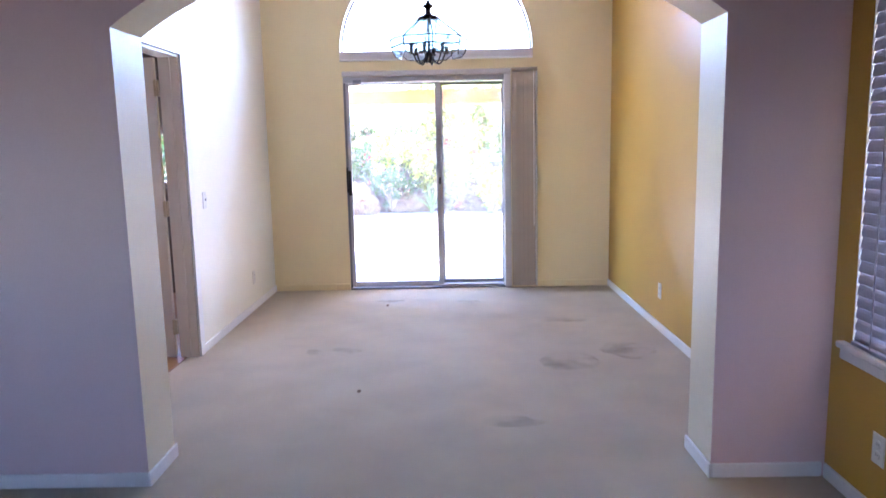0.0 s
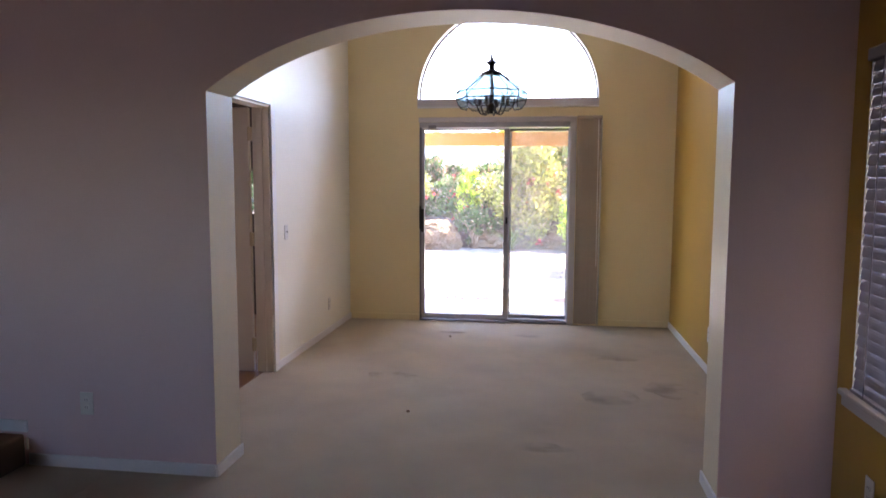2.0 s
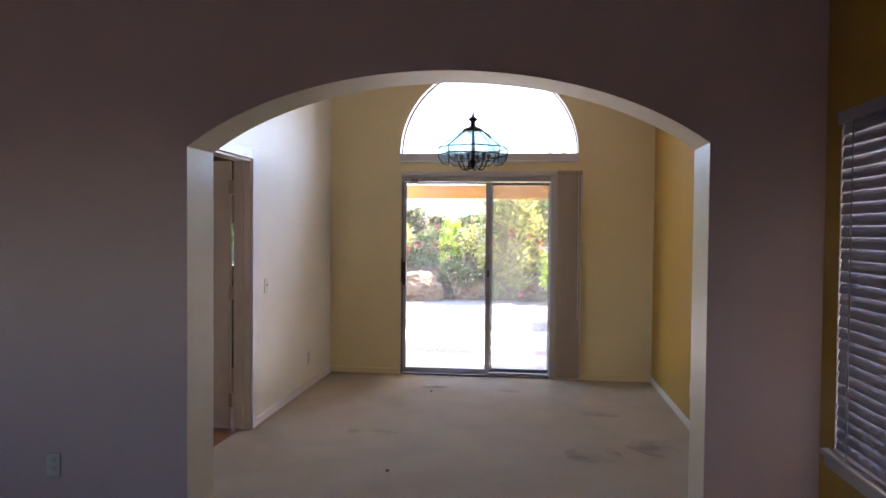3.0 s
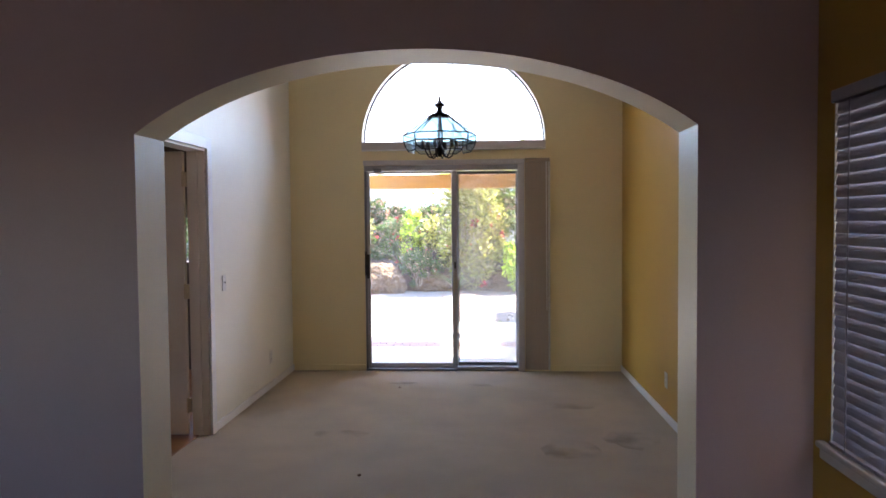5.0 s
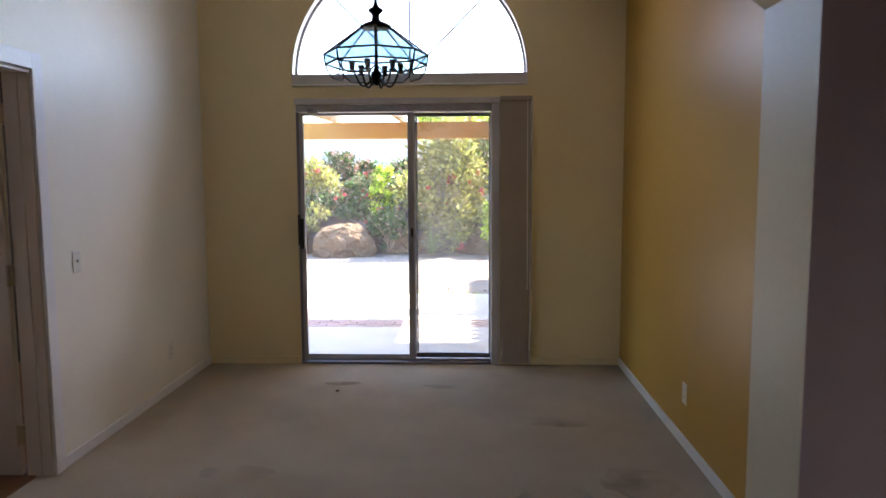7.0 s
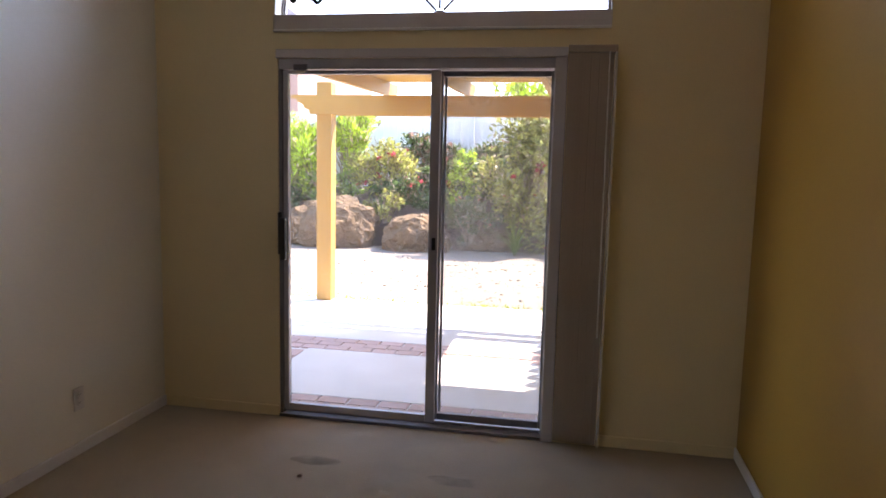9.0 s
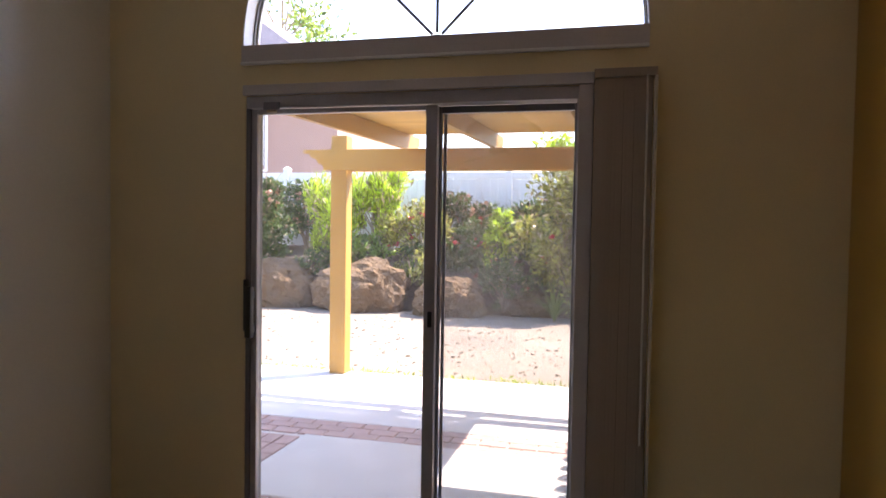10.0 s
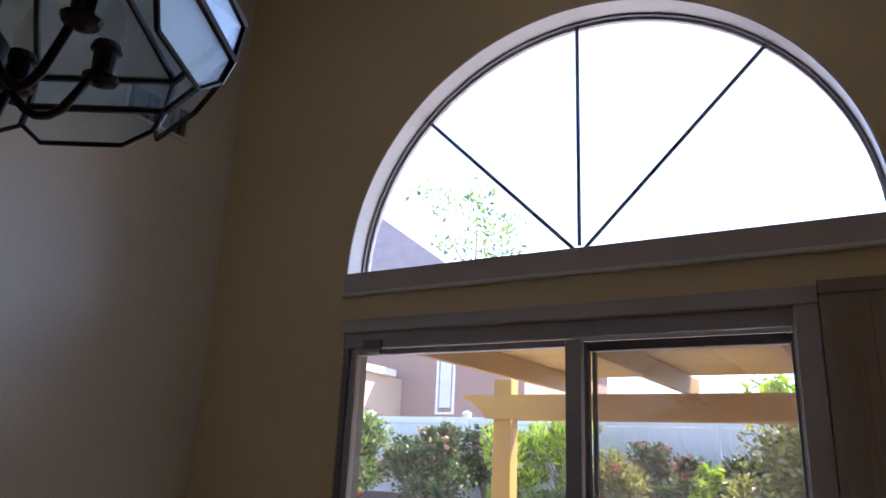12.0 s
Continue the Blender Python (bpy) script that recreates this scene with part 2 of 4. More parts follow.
def wall_strips(bm, xs, low, high, y0, y1):
    for a, b in zip(xs, xs[1:]):
        add_hexa(bm, [(a, y0, low(a)), (b, y0, low(b)), (b, y0, high(b)), (a, y0, high(a))], (0, y1 - y0, 0))


# floor: carpet over dining and living room, wood in the kitchen
solid("floor", box(-0.84, 2.8, -9.4, 0.0, -0.12, 0.0), M_CARPET, "worn beige wall-to-wall carpet with stains", "floor", kind="structure")
solid("floor_living", box(-4.0, -0.843, -9.4, -3.86, -0.12, 0.0), M_CARPET, "worn beige wall-to-wall carpet", "floor", kind="structure")
solid("floor_kitchen", box(-4.6, -0.80, -3.86, 0.2, -0.115, 0.004), M_WOODFLOOR, "orange-brown wood floor beyond the open door", "floor", kind="structure")

# back wall with the sliding door and the half-round window
bm = bmesh.new()
WC, WR, WZ = 0.9125, 0.9075, 2.283
top = lambda x: ceil_z(x) + 0.05
DX0, DX1 = 0.024, 1.552     # sliding door opening
wall_strips(bm, [-0.9, DX0], lambda x: -0.15, lambda x: WZ, 0.0, 0.125)
wall_strips(bm, [DX0, DX1], lambda x: 2.05, lambda x: WZ, 0.0, 0.125)
wall_strips(bm, [DX1, 2.8], lambda x: -0.15, lambda x: WZ, 0.0, 0.125)
wall_strips(bm, [-0.9, WC - WR], lambda x: WZ, top, 0.0, 0.125)
wall_strips(bm, [WC + WR, 2.8], lambda x: WZ, top, 0.0, 0.125)
wall_strips(bm, [WC - WR * math.cos(math.pi * i / 40) for i in range(41)],
            lambda x: WZ + math.sqrt(max(0.0, WR ** 2 - (x - WC) ** 2)), top, 0.0, 0.125)
solid("wall_back", bm, M_CREAM, "cream-yellow painted wall with a sliding door and a half-round window", "wall", kind="structure")

# left wall with the kitchen doorway
DY0, DY1 = -2.84, -2.15
bm = bmesh.new()
for y0, y1, z0 in ((-3.72, DY0, 0.0), (DY0, DY1, 2.01), (DY1, 0.0, 0.0)):
    add_box(bm, -0.84, X_L, y0, y1, z0, ceil_z(X_L) + 0.05)
solid("wall_left", bm, M_WHITE, "pale cream painted wall with an open doorway", "wall", kind="structure")

# right wall, through both rooms, with the living room window
WY0, WY1, WZ0, WZ1 = -5.45, -4.14, 0.61, 1.985
bm = bmesh.new()
for y0, y1, z0, z1 in ((-9.4, WY0, 0, 2.9), (WY0, WY1, 0, WZ0), (WY0, WY1, WZ1, 2.9), (WY1, 0.0, 0, 2.9)):
    add_box(bm, X_R, X_R + 0.2, y0, y1, z0 - (0.12 if z0 == 0 else 0), z1)
solid("wall_right", bm, M_GOLD, "golden ochre painted wall running through both rooms", "wall", kind="structure")

# arch wall
bm = bmesh.new()
outline = [(-4.0, 0.0), (-0.282, 0.0)]
outline += [(x, arch_z(x)) for x in [-0.282 + 2.368 * i / 48 for i in range(49)]]
outline += [(2.086, 0.0), (X_R, 0.0), (X_R, top(X_R)), (RIDGE_X, top(RIDGE_X)), (-4.0, top(-4.0))]
add_prism(bm, [(x, Y_ARCH, z) for x, z in outline], (0, Y_ARCHB - Y_ARCH, 0))
arch_wall = solid("wall_arch", bm, M_ARCH, "off-white wall pierced by a wide shallow arch with cream reveals", "wall", kind="structure")
arch_wall.data.materials.append(M_REVEAL)
for f in arch_wall.data.polygons:
    c = f.center
    if abs(f.normal.y) < 0.5 and -0.29 < c.x < 2.09 and Y_ARCH + 0.01 < c.y < Y_ARCHB - 0.01 and c.z < 2.4:
        f.material_index = 1

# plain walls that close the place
# The back wall's opening is added out of view to let in fill light.
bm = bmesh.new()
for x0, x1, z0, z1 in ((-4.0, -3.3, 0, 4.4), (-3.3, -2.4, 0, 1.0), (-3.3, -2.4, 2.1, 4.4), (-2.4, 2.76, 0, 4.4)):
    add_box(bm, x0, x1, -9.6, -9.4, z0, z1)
solid("wall_living_back", bm, M_ARCH, "off-white painted wall of the living room with an added fill-light opening", "wall", kind="structure")
solid("wall_living_left", box(-4.2, -4.0, -9.6, -3.72, 0, 4.4), M_ARCH, "off-white painted wall of the living room", "wall", kind="structure")
bm = bmesh.new()
for x0, x1, z0, z1 in ((-4.6, -2.1, 0, 2.5), (-2.1, -1.5, 0, 1.1), (-2.1, -1.5, 1.55, 2.5), (-1.5, -0.9, 0, 2.5)):
    add_box(bm, x0, x1, 0.0, 0.2, z0, z1)
solid("wall_kitchen_back", bm, M_GAPBROWN, "kitchen wall with a window, coloured dark for the shade behind the door gap", "wall", kind="structure")
solid("wall_kitchen_left", box(-4.8, -4.6, -3.9, 0.2, 0, 2.5), M_WHITE, "white kitchen wall", "wall", kind="structure")
solid("ceiling_kitchen", box(-4.8, -0.84, -3.72, 0.2, 2.33, 2.43), M_CEIL, "white kitchen ceiling", "ceiling", kind="structure")
bm = bmesh.new()
# Slabs run past the walls; this added overhang blocks sun at the windows.
for xa, xb in ((RIDGE_X, 4.0), (-4.3, RIDGE_X)):
    add_hexa(bm, [(xa, -9.6, ceil_z(xa)), (xb, -9.6, ceil_z(xb)), (xb, -9.6, ceil_z(xb) + 0.18), (xa, -9.6, ceil_z(xa) + 0.18)], (0, 9.98, 0))
solid("ceiling", bm, M_CEIL, "off-white vaulted ceiling sloping down to one side, with an added sun-blocking overhang", "ceiling", kind="structure")


def skirting(name, x0, x1, y0, y1, z0=0.0, paint=None):
    solid(name, box(x0, x1, y0, y1, z0, z0 + 0.064, 0.006), paint or M_TRIM, "cream painted skirting board" if paint else "white painted skirting board", "skirting", kind="structure")


skirting("baseboard", X_L, X_L + 0.013, DY1 + 0.085, -0.002)
skirting("baseboard", X_L, X_L + 0.013, -3.70, DY0 - 0.085)
skirting("baseboard", X_R - 0.013, X_R, -3.70, -0.002)
skirting("baseboard", X_L + 0.014, DX0, -0.013, 0.0, 0.0, M_CREAM)
skirting("baseboard", 1.612, X_R - 0.014, -0.013, 0.0, 0.0, M_CREAM)
skirting("baseboard", -1.30, -0.282, Y_ARCH - 0.013, Y_ARCH)
skirting("baseboard", -0.282, -0.269, Y_ARCH - 0.013, Y_ARCHB + 0.013)
skirting("baseboard", 2.073, 2.086, Y_ARCH - 0.013, Y_ARCHB + 0.013)
skirting("baseboard", 2.087, X_R - 0.014, Y_ARCH - 0.013, Y_ARCH)
skirting("baseboard", X_R - 0.013, X_R, -9.39, Y_ARCH - 0.014)
skirting("baseboard", -1.312, -1.30, Y_ARCH - 0.013, Y_ARCH, 0.08)
skirting("baseboard", -3.99, -1.30, Y_ARCH - 0.013, Y_ARCH, 0.172)
solid("raised_floor", box(-3.99, -1.31, -9.39, Y_ARCH - 0.014, 0.001, 0.17, 0.015), M_BROWNCARPET, "carpeted step up beside the arch wall", "step", kind="structure")


# carpet stains lie flat in the pile
def stain(x, y, rx, ry, seed):
    rng = random.Random(seed)
    bm = bmesh.new()
    ring = []
    for i in range(22):
        a = 2 * math.pi * i / 22
        k = 1 + 0.35 * noise.noise((math.cos(a) * 1.3 + seed, math.sin(a) * 1.3, 0.4)) + rng.uniform(-0.08, 0.08)
        ring.append(bm.verts.new((x + rx * k * math.cos(a), y + ry * k * math.sin(a), 0.0035)))
    bm.faces.new(ring)
    return bm


def stain_mat():
    """A soft-edged brownish stain that fades into the pile."""
    m = M_STAIN
    nt = m.node_tree
    b = nt.nodes["Principled BSDF"]
    n = nt.nodes.new("ShaderNodeTexNoise")
    n.inputs["Scale"].default_value = 4.5
    n.inputs["Detail"].default_value = 5.0
    co = nt.nodes.new("ShaderNodeTexCoord")
    nt.links.new(co.outputs["Object"], n.inputs["Vector"])
    r = nt.nodes.new("ShaderNodeMapRange")
    r.inputs["From Min"].default_value, r.inputs["From Max"].default_value = 0.42, 0.72
    r.inputs["To Min"].default_value, r.inputs["To Max"].default_value = 0.0, 0.42
    nt.links.new(n.outputs["Fac"], r.inputs["Value"])
    nt.links.new(r.outputs[0], b.inputs["Alpha"])


stain_mat()
for i, (sx, sy, rx, ry) in enumerate(((1.80, -2.42, 0.20, 0.17), (2.19, -2.2, 0.19, 0.18), (1.31, -3.39, 0.17, 0.07),
                                      (1.2, -0.62, 0.16, 0.05), (0.45, -0.55, 0.13, 0.05), (1.9, -1.3, 0.25, 0.12), (0.2, -2.1, 0.2, 0.09))):
    solid("carpet_stain", stain(sx, sy, rx, ry, i), M_STAIN, "faded dark stain trodden into the beige carpet", "stain", "stains on the carpet")
bm = bmesh.new()
bmesh.ops.create_icosphere(bm, subdivisions=2, radius=1.0)
for v in bm.verts:
    v.co = Vector((v.co.x * 0.012, v.co.y * 0.010, max(v.co.z, -0.2) * 0.012)) * (1 + 0.3 * noise.noise(v.co * 2)) + Vector((0.468, -2.9, 0.002))
solid("carpet_lint", bm, M_BROWNCARPET, "small dark clump of lint on the carpet", "lint")
bm = bmesh.new()
bmesh.ops.create_icosphere(bm, subdivisions=2, radius=1.0)
for v in bm.verts:
    v.co = Vector((v.co.x * 0.013, v.co.y * 0.010, max(v.co.z, -0.2) * 0.010)) * (1 + 0.3 * noise.noise(v.co * 2)) + Vector((0.45, -0.73, 0.002))
solid("carpet_lint", bm, M_BROWNCARPET, "small dark clump of lint on the carpet", "lint")

# ---------------------------------------------------------------- sliding door
door = base("sliding_door", (0, 0, 0), "grey aluminium sliding patio door with two tall panes, closed", "door")
part("frame_head", box(DX0 + 0.001, DX1 - 0.001, 0.004, 0.124, 1.995, 2.049, 0.003), M_ALU, door)
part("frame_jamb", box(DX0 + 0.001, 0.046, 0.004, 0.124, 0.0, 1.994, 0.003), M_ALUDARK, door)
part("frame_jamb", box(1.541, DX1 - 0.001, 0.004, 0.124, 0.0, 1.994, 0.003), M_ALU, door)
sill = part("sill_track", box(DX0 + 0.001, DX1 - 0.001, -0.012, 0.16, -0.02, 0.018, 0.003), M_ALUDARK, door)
part("rail_lip", box(0.047, 1.540, 0.05, 0.058, 0.0185, 0.034, 0.002), M_ALU, sill)


def slide_panel(x0, x1, y, left, right, rail, top_rail, m):
    p = part("panel", box(x0, x0 + left, y, y + 0.032, 0.036, 1.99, 0.003), m, door, "tall glazed panel in an aluminium frame")
    part("stile", box(x1 - right, x1, y, y + 0.032, 0.036, 1.99, 0.003), m, p)
    part("bottom_rail", box(x0 + left + 0.001, x1 - right - 0.001, y, y + 0.032, 0.036, 0.036 + rail, 0.003), m, p)
    part("top_rail", box(x0 + left + 0.001, x1 - right - 0.001, y, y + 0.032, 1.99 - top_rail, 1.99, 0.003), m, p)
    g = part("pane", box(x0 + left - 0.004, x1 - right + 0.004, y + 0.013, y + 0.019, 0.032 + rail, 1.994 - top_rail), M_VEILED, p, "clear slightly dusty glass with a glare veil added")
    g.visible_shadow = False
    return p


slider = slide_panel(0.047, 0.945, 0.015, 0.030, 0.052, 0.04, 0.022, M_ALU)
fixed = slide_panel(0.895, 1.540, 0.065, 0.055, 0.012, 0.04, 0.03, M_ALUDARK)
M_SCREEN = pane_mat("insect_screen_mesh", (0.90, 0.895, 0.89), haze=0.09)
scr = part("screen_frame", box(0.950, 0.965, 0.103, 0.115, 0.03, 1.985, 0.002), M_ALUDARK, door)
part("insect_screen", box(0.9655, 1.540, 0.108, 0.1095, 0.03, 1.985), M_SCREEN, scr, "fine grey insect screen").visible_shadow = False
handle = part("handle", box(0.047, 0.080, -0.045, -0.012, 0.93, 1.17, 0.006), M_BLACK, slider, "black pull handle with worn wooden grip")
part("handle_mount", box(0.052, 0.072, -0.012, 0.014, 0.95, 0.99, 0.003), M_BLACK, handle)
part("handle_mount", box(0.052, 0.072, -0.012, 0.014, 1.11, 1.15, 0.003), M_BLACK, handle)
part("latch_keeper", box(0.026, 0.044, -0.02, 0.003, 0.96, 1.20, 0.004), M_BLACK, door)
part("catch", box(0.915, 0.935, 0.0, 0.014, 1.02, 1.09, 0.004), M_BLACK, slider, "small black catch on the meeting stile")
part("top_lock", box(0.12, 0.20, -0.012, 0.003, 1.985, 2.02, 0.004), M_ALUDARK, door, "small sliding lock on the head")
part("top_lock_pin", box(0.135, 0.185, -0.006, 0.003, 1.972, 1.9845, 0.002), M_BRASS, door)

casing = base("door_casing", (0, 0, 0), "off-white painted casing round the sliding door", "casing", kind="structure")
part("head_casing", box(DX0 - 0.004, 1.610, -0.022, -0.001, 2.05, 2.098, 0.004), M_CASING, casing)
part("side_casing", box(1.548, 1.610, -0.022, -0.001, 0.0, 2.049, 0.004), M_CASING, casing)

# ---------------------------------------------------------------- vertical blind, drawn open in a stack
vb = base("vertical_blind", (0, 0, 0), "beige vinyl vertical blind drawn open in a stack beside the door", "blind")
part("headrail", box(1.612, 1.853, -0.075, -0.002, 2.062, 2.098, 0.003), M_VANE, vb)
for i in range(11):
    x = 1.656 + i * 0.0138
    bm = bmesh.new()
    turn = radians(9 + (i % 3) * 2)
    near, far = [], []
    for k in range(6):
        u = k / 5 - 0.5
        bow = 0.005 * (1 - 4 * u * u)
        px, py = x + u * 0.086 * math.cos(turn), -0.056 - u * 0.086 * math.sin(turn) - bow
        near.append([bm.verts.new((px, py, z)) for z in (0.025, 2.061)])
        far.append([bm.verts.new((px + 0.001, py + 0.0014, z)) for z in (0.025, 2.061)])
    for a, b, c, d in zip(near, near[1:], far, far[1:]):
        bm.faces.new((a[0], b[0], b[1], a[1]))
        bm.faces.new((c[0], c[1], d[1], d[0]))
        bm.faces.new((a[0], c[0], d[0], b[0]))
        bm.faces.new((a[1], b[1], d[1], c[1]))
    bm.faces.new((near[0][0], near[0][1], far[0][1], far[0][0]))
    bm.faces.new((near[-1][0], far[-1][0], far[-1][1], near[-1][1]))
    part("vane", bm, M_VANE, vb)
part("edge_vane", box(1.842, 1.854, -0.10, -0.016, 0.025, 2.061, 0.003), M_PLATE, vb, "paler end vane turned edge-on")
bm = bmesh.new()
add_tube(bm, [(1.815, -0.112, 2.06), (1.817, -0.114, 1.3), (1.819, -0.115, 0.62)], 0.004, 8)
part("wand", bm, M_PLATE, vb)

# ---------------------------------------------------------------- half-round window
fan = base("window_1", (0, 0, 0), "half-round fan window with three thin spokes", "window", kind="structure")


def half_ring(r0, r1, y0, y1, n=48):
    bm = bmesh.new()
    loops = []
    for i in range(n + 1):
        a = math.pi * i / n
        loops.append([bm.verts.new((WC + r * math.cos(a), y, WZ + r * math.sin(a))) for r, y in ((r0, y0), (r1, y0), (r1, y1), (r0, y1))])
    for a, b in zip(loops, loops[1:]):
        for k in range(4):
            j = (k + 1) % 4
            bm.faces.new((a[k], a[j], b[j], b[k]))
    bm.faces.new(loops[0])
    bm.faces.new(loops[-1][::-1])
    return bm


part("window_frame", half_ring(WR - 0.013, WR - 0.001, 0.085, 0.124), M_ALUDARK, fan)
part("reveal_lining", half_ring(WR - 0.006, WR - 0.0005, 0.0005, 0.0845), M_TRIM, fan, "white painted reveal")
part("outer_frame", half_ring(WR - 0.021, WR - 0.0135, 0.105, 0.122), M_TRIM, fan)
part("bottom_frame", box(WC - WR + 0.03, WC + WR - 0.03, 0.09, 0.122, WZ + 0.001, WZ + 0.012, 0.003), M_ALUDARK, fan)
bm = bmesh.new()
ring = [(WC + (WR - 0.018) * math.cos(math.pi * i / 48), 0.116, WZ + 0.004 + (WR - 0.022) * math.sin(math.pi * i / 48)) for i in range(49)]
add_prism(bm, ring, (0, 0.005, 0))
part("pane", bm, M_FANGLASS, fan)
for a in (45, 90, 135):
    bm = bmesh.new()
    d = Vector((math.cos(radians(a)), 0, math.sin(radians(a))))
    o = Vector((WC, 0.106, WZ + 0.012))
    add_tube(bm, [o + d * 0.03, o + d * 0.5, o + d * (WR - 0.024)], 0.0074, 8)
    part("spoke", bm, M_ALUDARK, fan)
bm = bmesh.new()
add_prism(bm, [(WC + 0.035 * math.cos(math.pi * i / 12), 0.099, WZ + 0.012 + 0.02 * math.sin(math.pi * i / 12)) for i in range(13)], (0, 0.012, 0))
part("hub", bm, M_ALUDARK, fan)
stool = base("window_stool", (0, 0, 0), "off-white painted stool under the half-round window, its moulding whitened as a highlight", "trim", kind="structure")
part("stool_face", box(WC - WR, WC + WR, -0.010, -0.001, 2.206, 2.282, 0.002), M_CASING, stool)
# The moulding's highlight is in its colour: whiter paint than the face.
part("stool_moulding", box(WC - WR, WC + WR, -0.020, -0.001, 2.190, 2.2055, 0.005), M_TRIM, stool)

# ---------------------------------------------------------------- kitchen door, standing open
kd = base("kitchen_door", (-0.852, DY1 - 0.035, 0.0), "plain tan painted door standing open into the kitchen", "door")
part("leaf", box(-0.70, -0.015, 0.0, 0.035, 0.012, 1.992, 0.003), M_DOORPAINT, kd)
for z in (0.22, 1.02, 1.80):
    h = part("hinge", box(-0.024, 0.006, -0.004, 0.03, z - 0.05, z + 0.05, 0.002), M_BRASS, kd)
    bm = bmesh.new()
    add_lathe(bm, [(0.006, -0.052), (0.007, -0.05), (0.007, 0.05), (0.004, 0.056)], -0.009, -0.009, z, 10)
    part("knuckle", bm, M_BRASS, h)
knob = bmesh.new()
add_lathe(knob, [(0.028, 0), (0.028, 0.006), (0.012, 0.01), (0.012, 0.035), (0.026, 0.045), (0.028, 0.06), (0.018, 0.072)], n=18)
bmesh.ops.rotate(knob, verts=knob.verts[:], cent=(0, 0, 0), matrix=Matrix.Rotation(radians(90), 3, "X"))
bmesh.ops.translate(knob, verts=knob.verts[:], vec=(-0.64, 0.0, 0.96))
part("knob", knob, M_BRASS, kd, smooth=True)
trim = base("doorway_casing", (0, 0, 0), "white painted casing and jambs of the kitchen doorway", "casing", kind="structure")
part("far_casing", box(X_L + 0.001, X_L + 0.017, DY1, DY1 + 0.08, 0.0, 2.09, 0.004), M_TRIM, trim)
part("near_casing", box(X_L + 0.001, X_L + 0.017, DY0 - 0.08, DY0, 0.0, 2.09, 0.004), M_TRIM, trim)
part("head_casing", box(X_L + 0.001, X_L + 0.019, DY0 + 0.001, DY1 - 0.001, 2.01, 2.09, 0.004), M_TRIM, trim)
part("far_jamb", box(-0.845, X_L, DY1 - 0.016, DY1 - 0.001, 0.005, 1.994), M_DOORPAINT, trim)
part("near_jamb", box(-0.845, X_L, DY0 + 0.001, DY0 + 0.016, 0.005, 1.994), M_DOORPAINT, trim)
part("head_jamb", box(-0.845, X_L, DY0 + 0.001, DY1 - 0.001, 1.9945, 2.009), M_DOORPAINT, trim)
part("door_stop", box(-0.80, -0.768, DY1 - 0.028, DY1 - 0.0165, 0.005, 1.993), M_DOORPAINT, trim)


# ---------------------------------------------------------------- kitchen ceiling light
M_LAMP = bpy.data.materials.new("lit_diffuser")
M_LAMP.use_nodes = True
lamp_bsdf = M_LAMP.node_tree.nodes["Principled BSDF"]
lamp_bsdf.inputs["Base Color"].default_value = (0.8, 0.78, 0.68, 1)
lamp_bsdf.inputs["Emission Color"].default_value = (1.0, 0.93, 0.72, 1)
lamp_bsdf.inputs["Emission Strength"].default_value = 0.06
kl = base("kitchen_ceiling_light", (0, 0, 0), "lit box-shaped fluorescent light on the kitchen ceiling", "ceiling light")
part("frame", box(-2.72, -1.50, -2.12, -0.90, 2.265, 2.329, 0.004), M_TRIM, kl)
part("diffuser", box(-2.70, -1.52, -2.10, -0.92, 2.20, 2.264, 0.012), M_LAMP, kl, "glowing cream plastic diffuser")


# ---------------------------------------------------------------- switches, sockets, vent
def plate(name, at, turn, label, sockets):
    e = base(name, at, label, "switch" if "switch" in name else "socket")
    e.rotation_euler = (0, 0, radians(turn))
    part("cover_plate", box(-0.036, 0.036, -0.006, -0.0005, -0.058, 0.058, 0.003), M_PLATE, e)
    if sockets:
        for z in (-0.02, 0.02):
            bm = bmesh.new()
            add_lathe(bm, [(0.016, 0), (0.016, 0.002), (0.014, 0.003)], n=16)
            bmesh.ops.rotate(bm, verts=bm.verts[:], cent=(0, 0, 0), matrix=Matrix.Rotation(radians(90), 3, "X"))
            bmesh.ops.translate(bm, verts=bm.verts[:], vec=(0, -0.006, z))
            o = part("outlet", bm, M_PLATE, e)
            for x in (-0.006, 0.006):
                part("slot", box(x - 0.001, x + 0.001, -0.0096, -0.0086, z - 0.003, z + 0.006), M_BLACK, o)
    else:
        part("toggle", box(-0.005, 0.005, -0.018, -0.006, -0.004, 0.012, 0.002), M_PLATE, e)
        for z in (-0.04, 0.04):
            part("screw", box(-0.002, 0.002, -0.0075, -0.006, z - 0.002, z + 0.002), M_ALU, e)
    return e


plate("light_switch", (X_L, -1.848, 1.05), 90, "ivory light switch on the pale cream wall", False)
plate("wall_socket", (X_L, -0.744, 0.285), 90, "ivory wall socket on the pale cream wall", True)
plate("wall_socket", (X_R, -1.68, 0.298), -90, "ivory wall socket on the ochre wall", True)
plate("wall_socket", (X_R, -4.355, 0.275), -90, "ivory wall socket below the window sill", True)
plate("wall_socket", (-0.965, Y_ARCH, 0.34), 0, "off-white wall socket on the arch wall", True)
vent = base("wall_vent", (X_L, -0.43, 2.95), "white louvred air vent high on the wall", "vent")
part("frame", box(0.0005, 0.012, -0.16, 0.16, -0.08, -0.062, 0.003), M_TRIM, vent)
part("frame", box(0.0005, 0.012, -0.16, 0.16, 0.062, 0.08, 0.003), M_TRIM, vent)
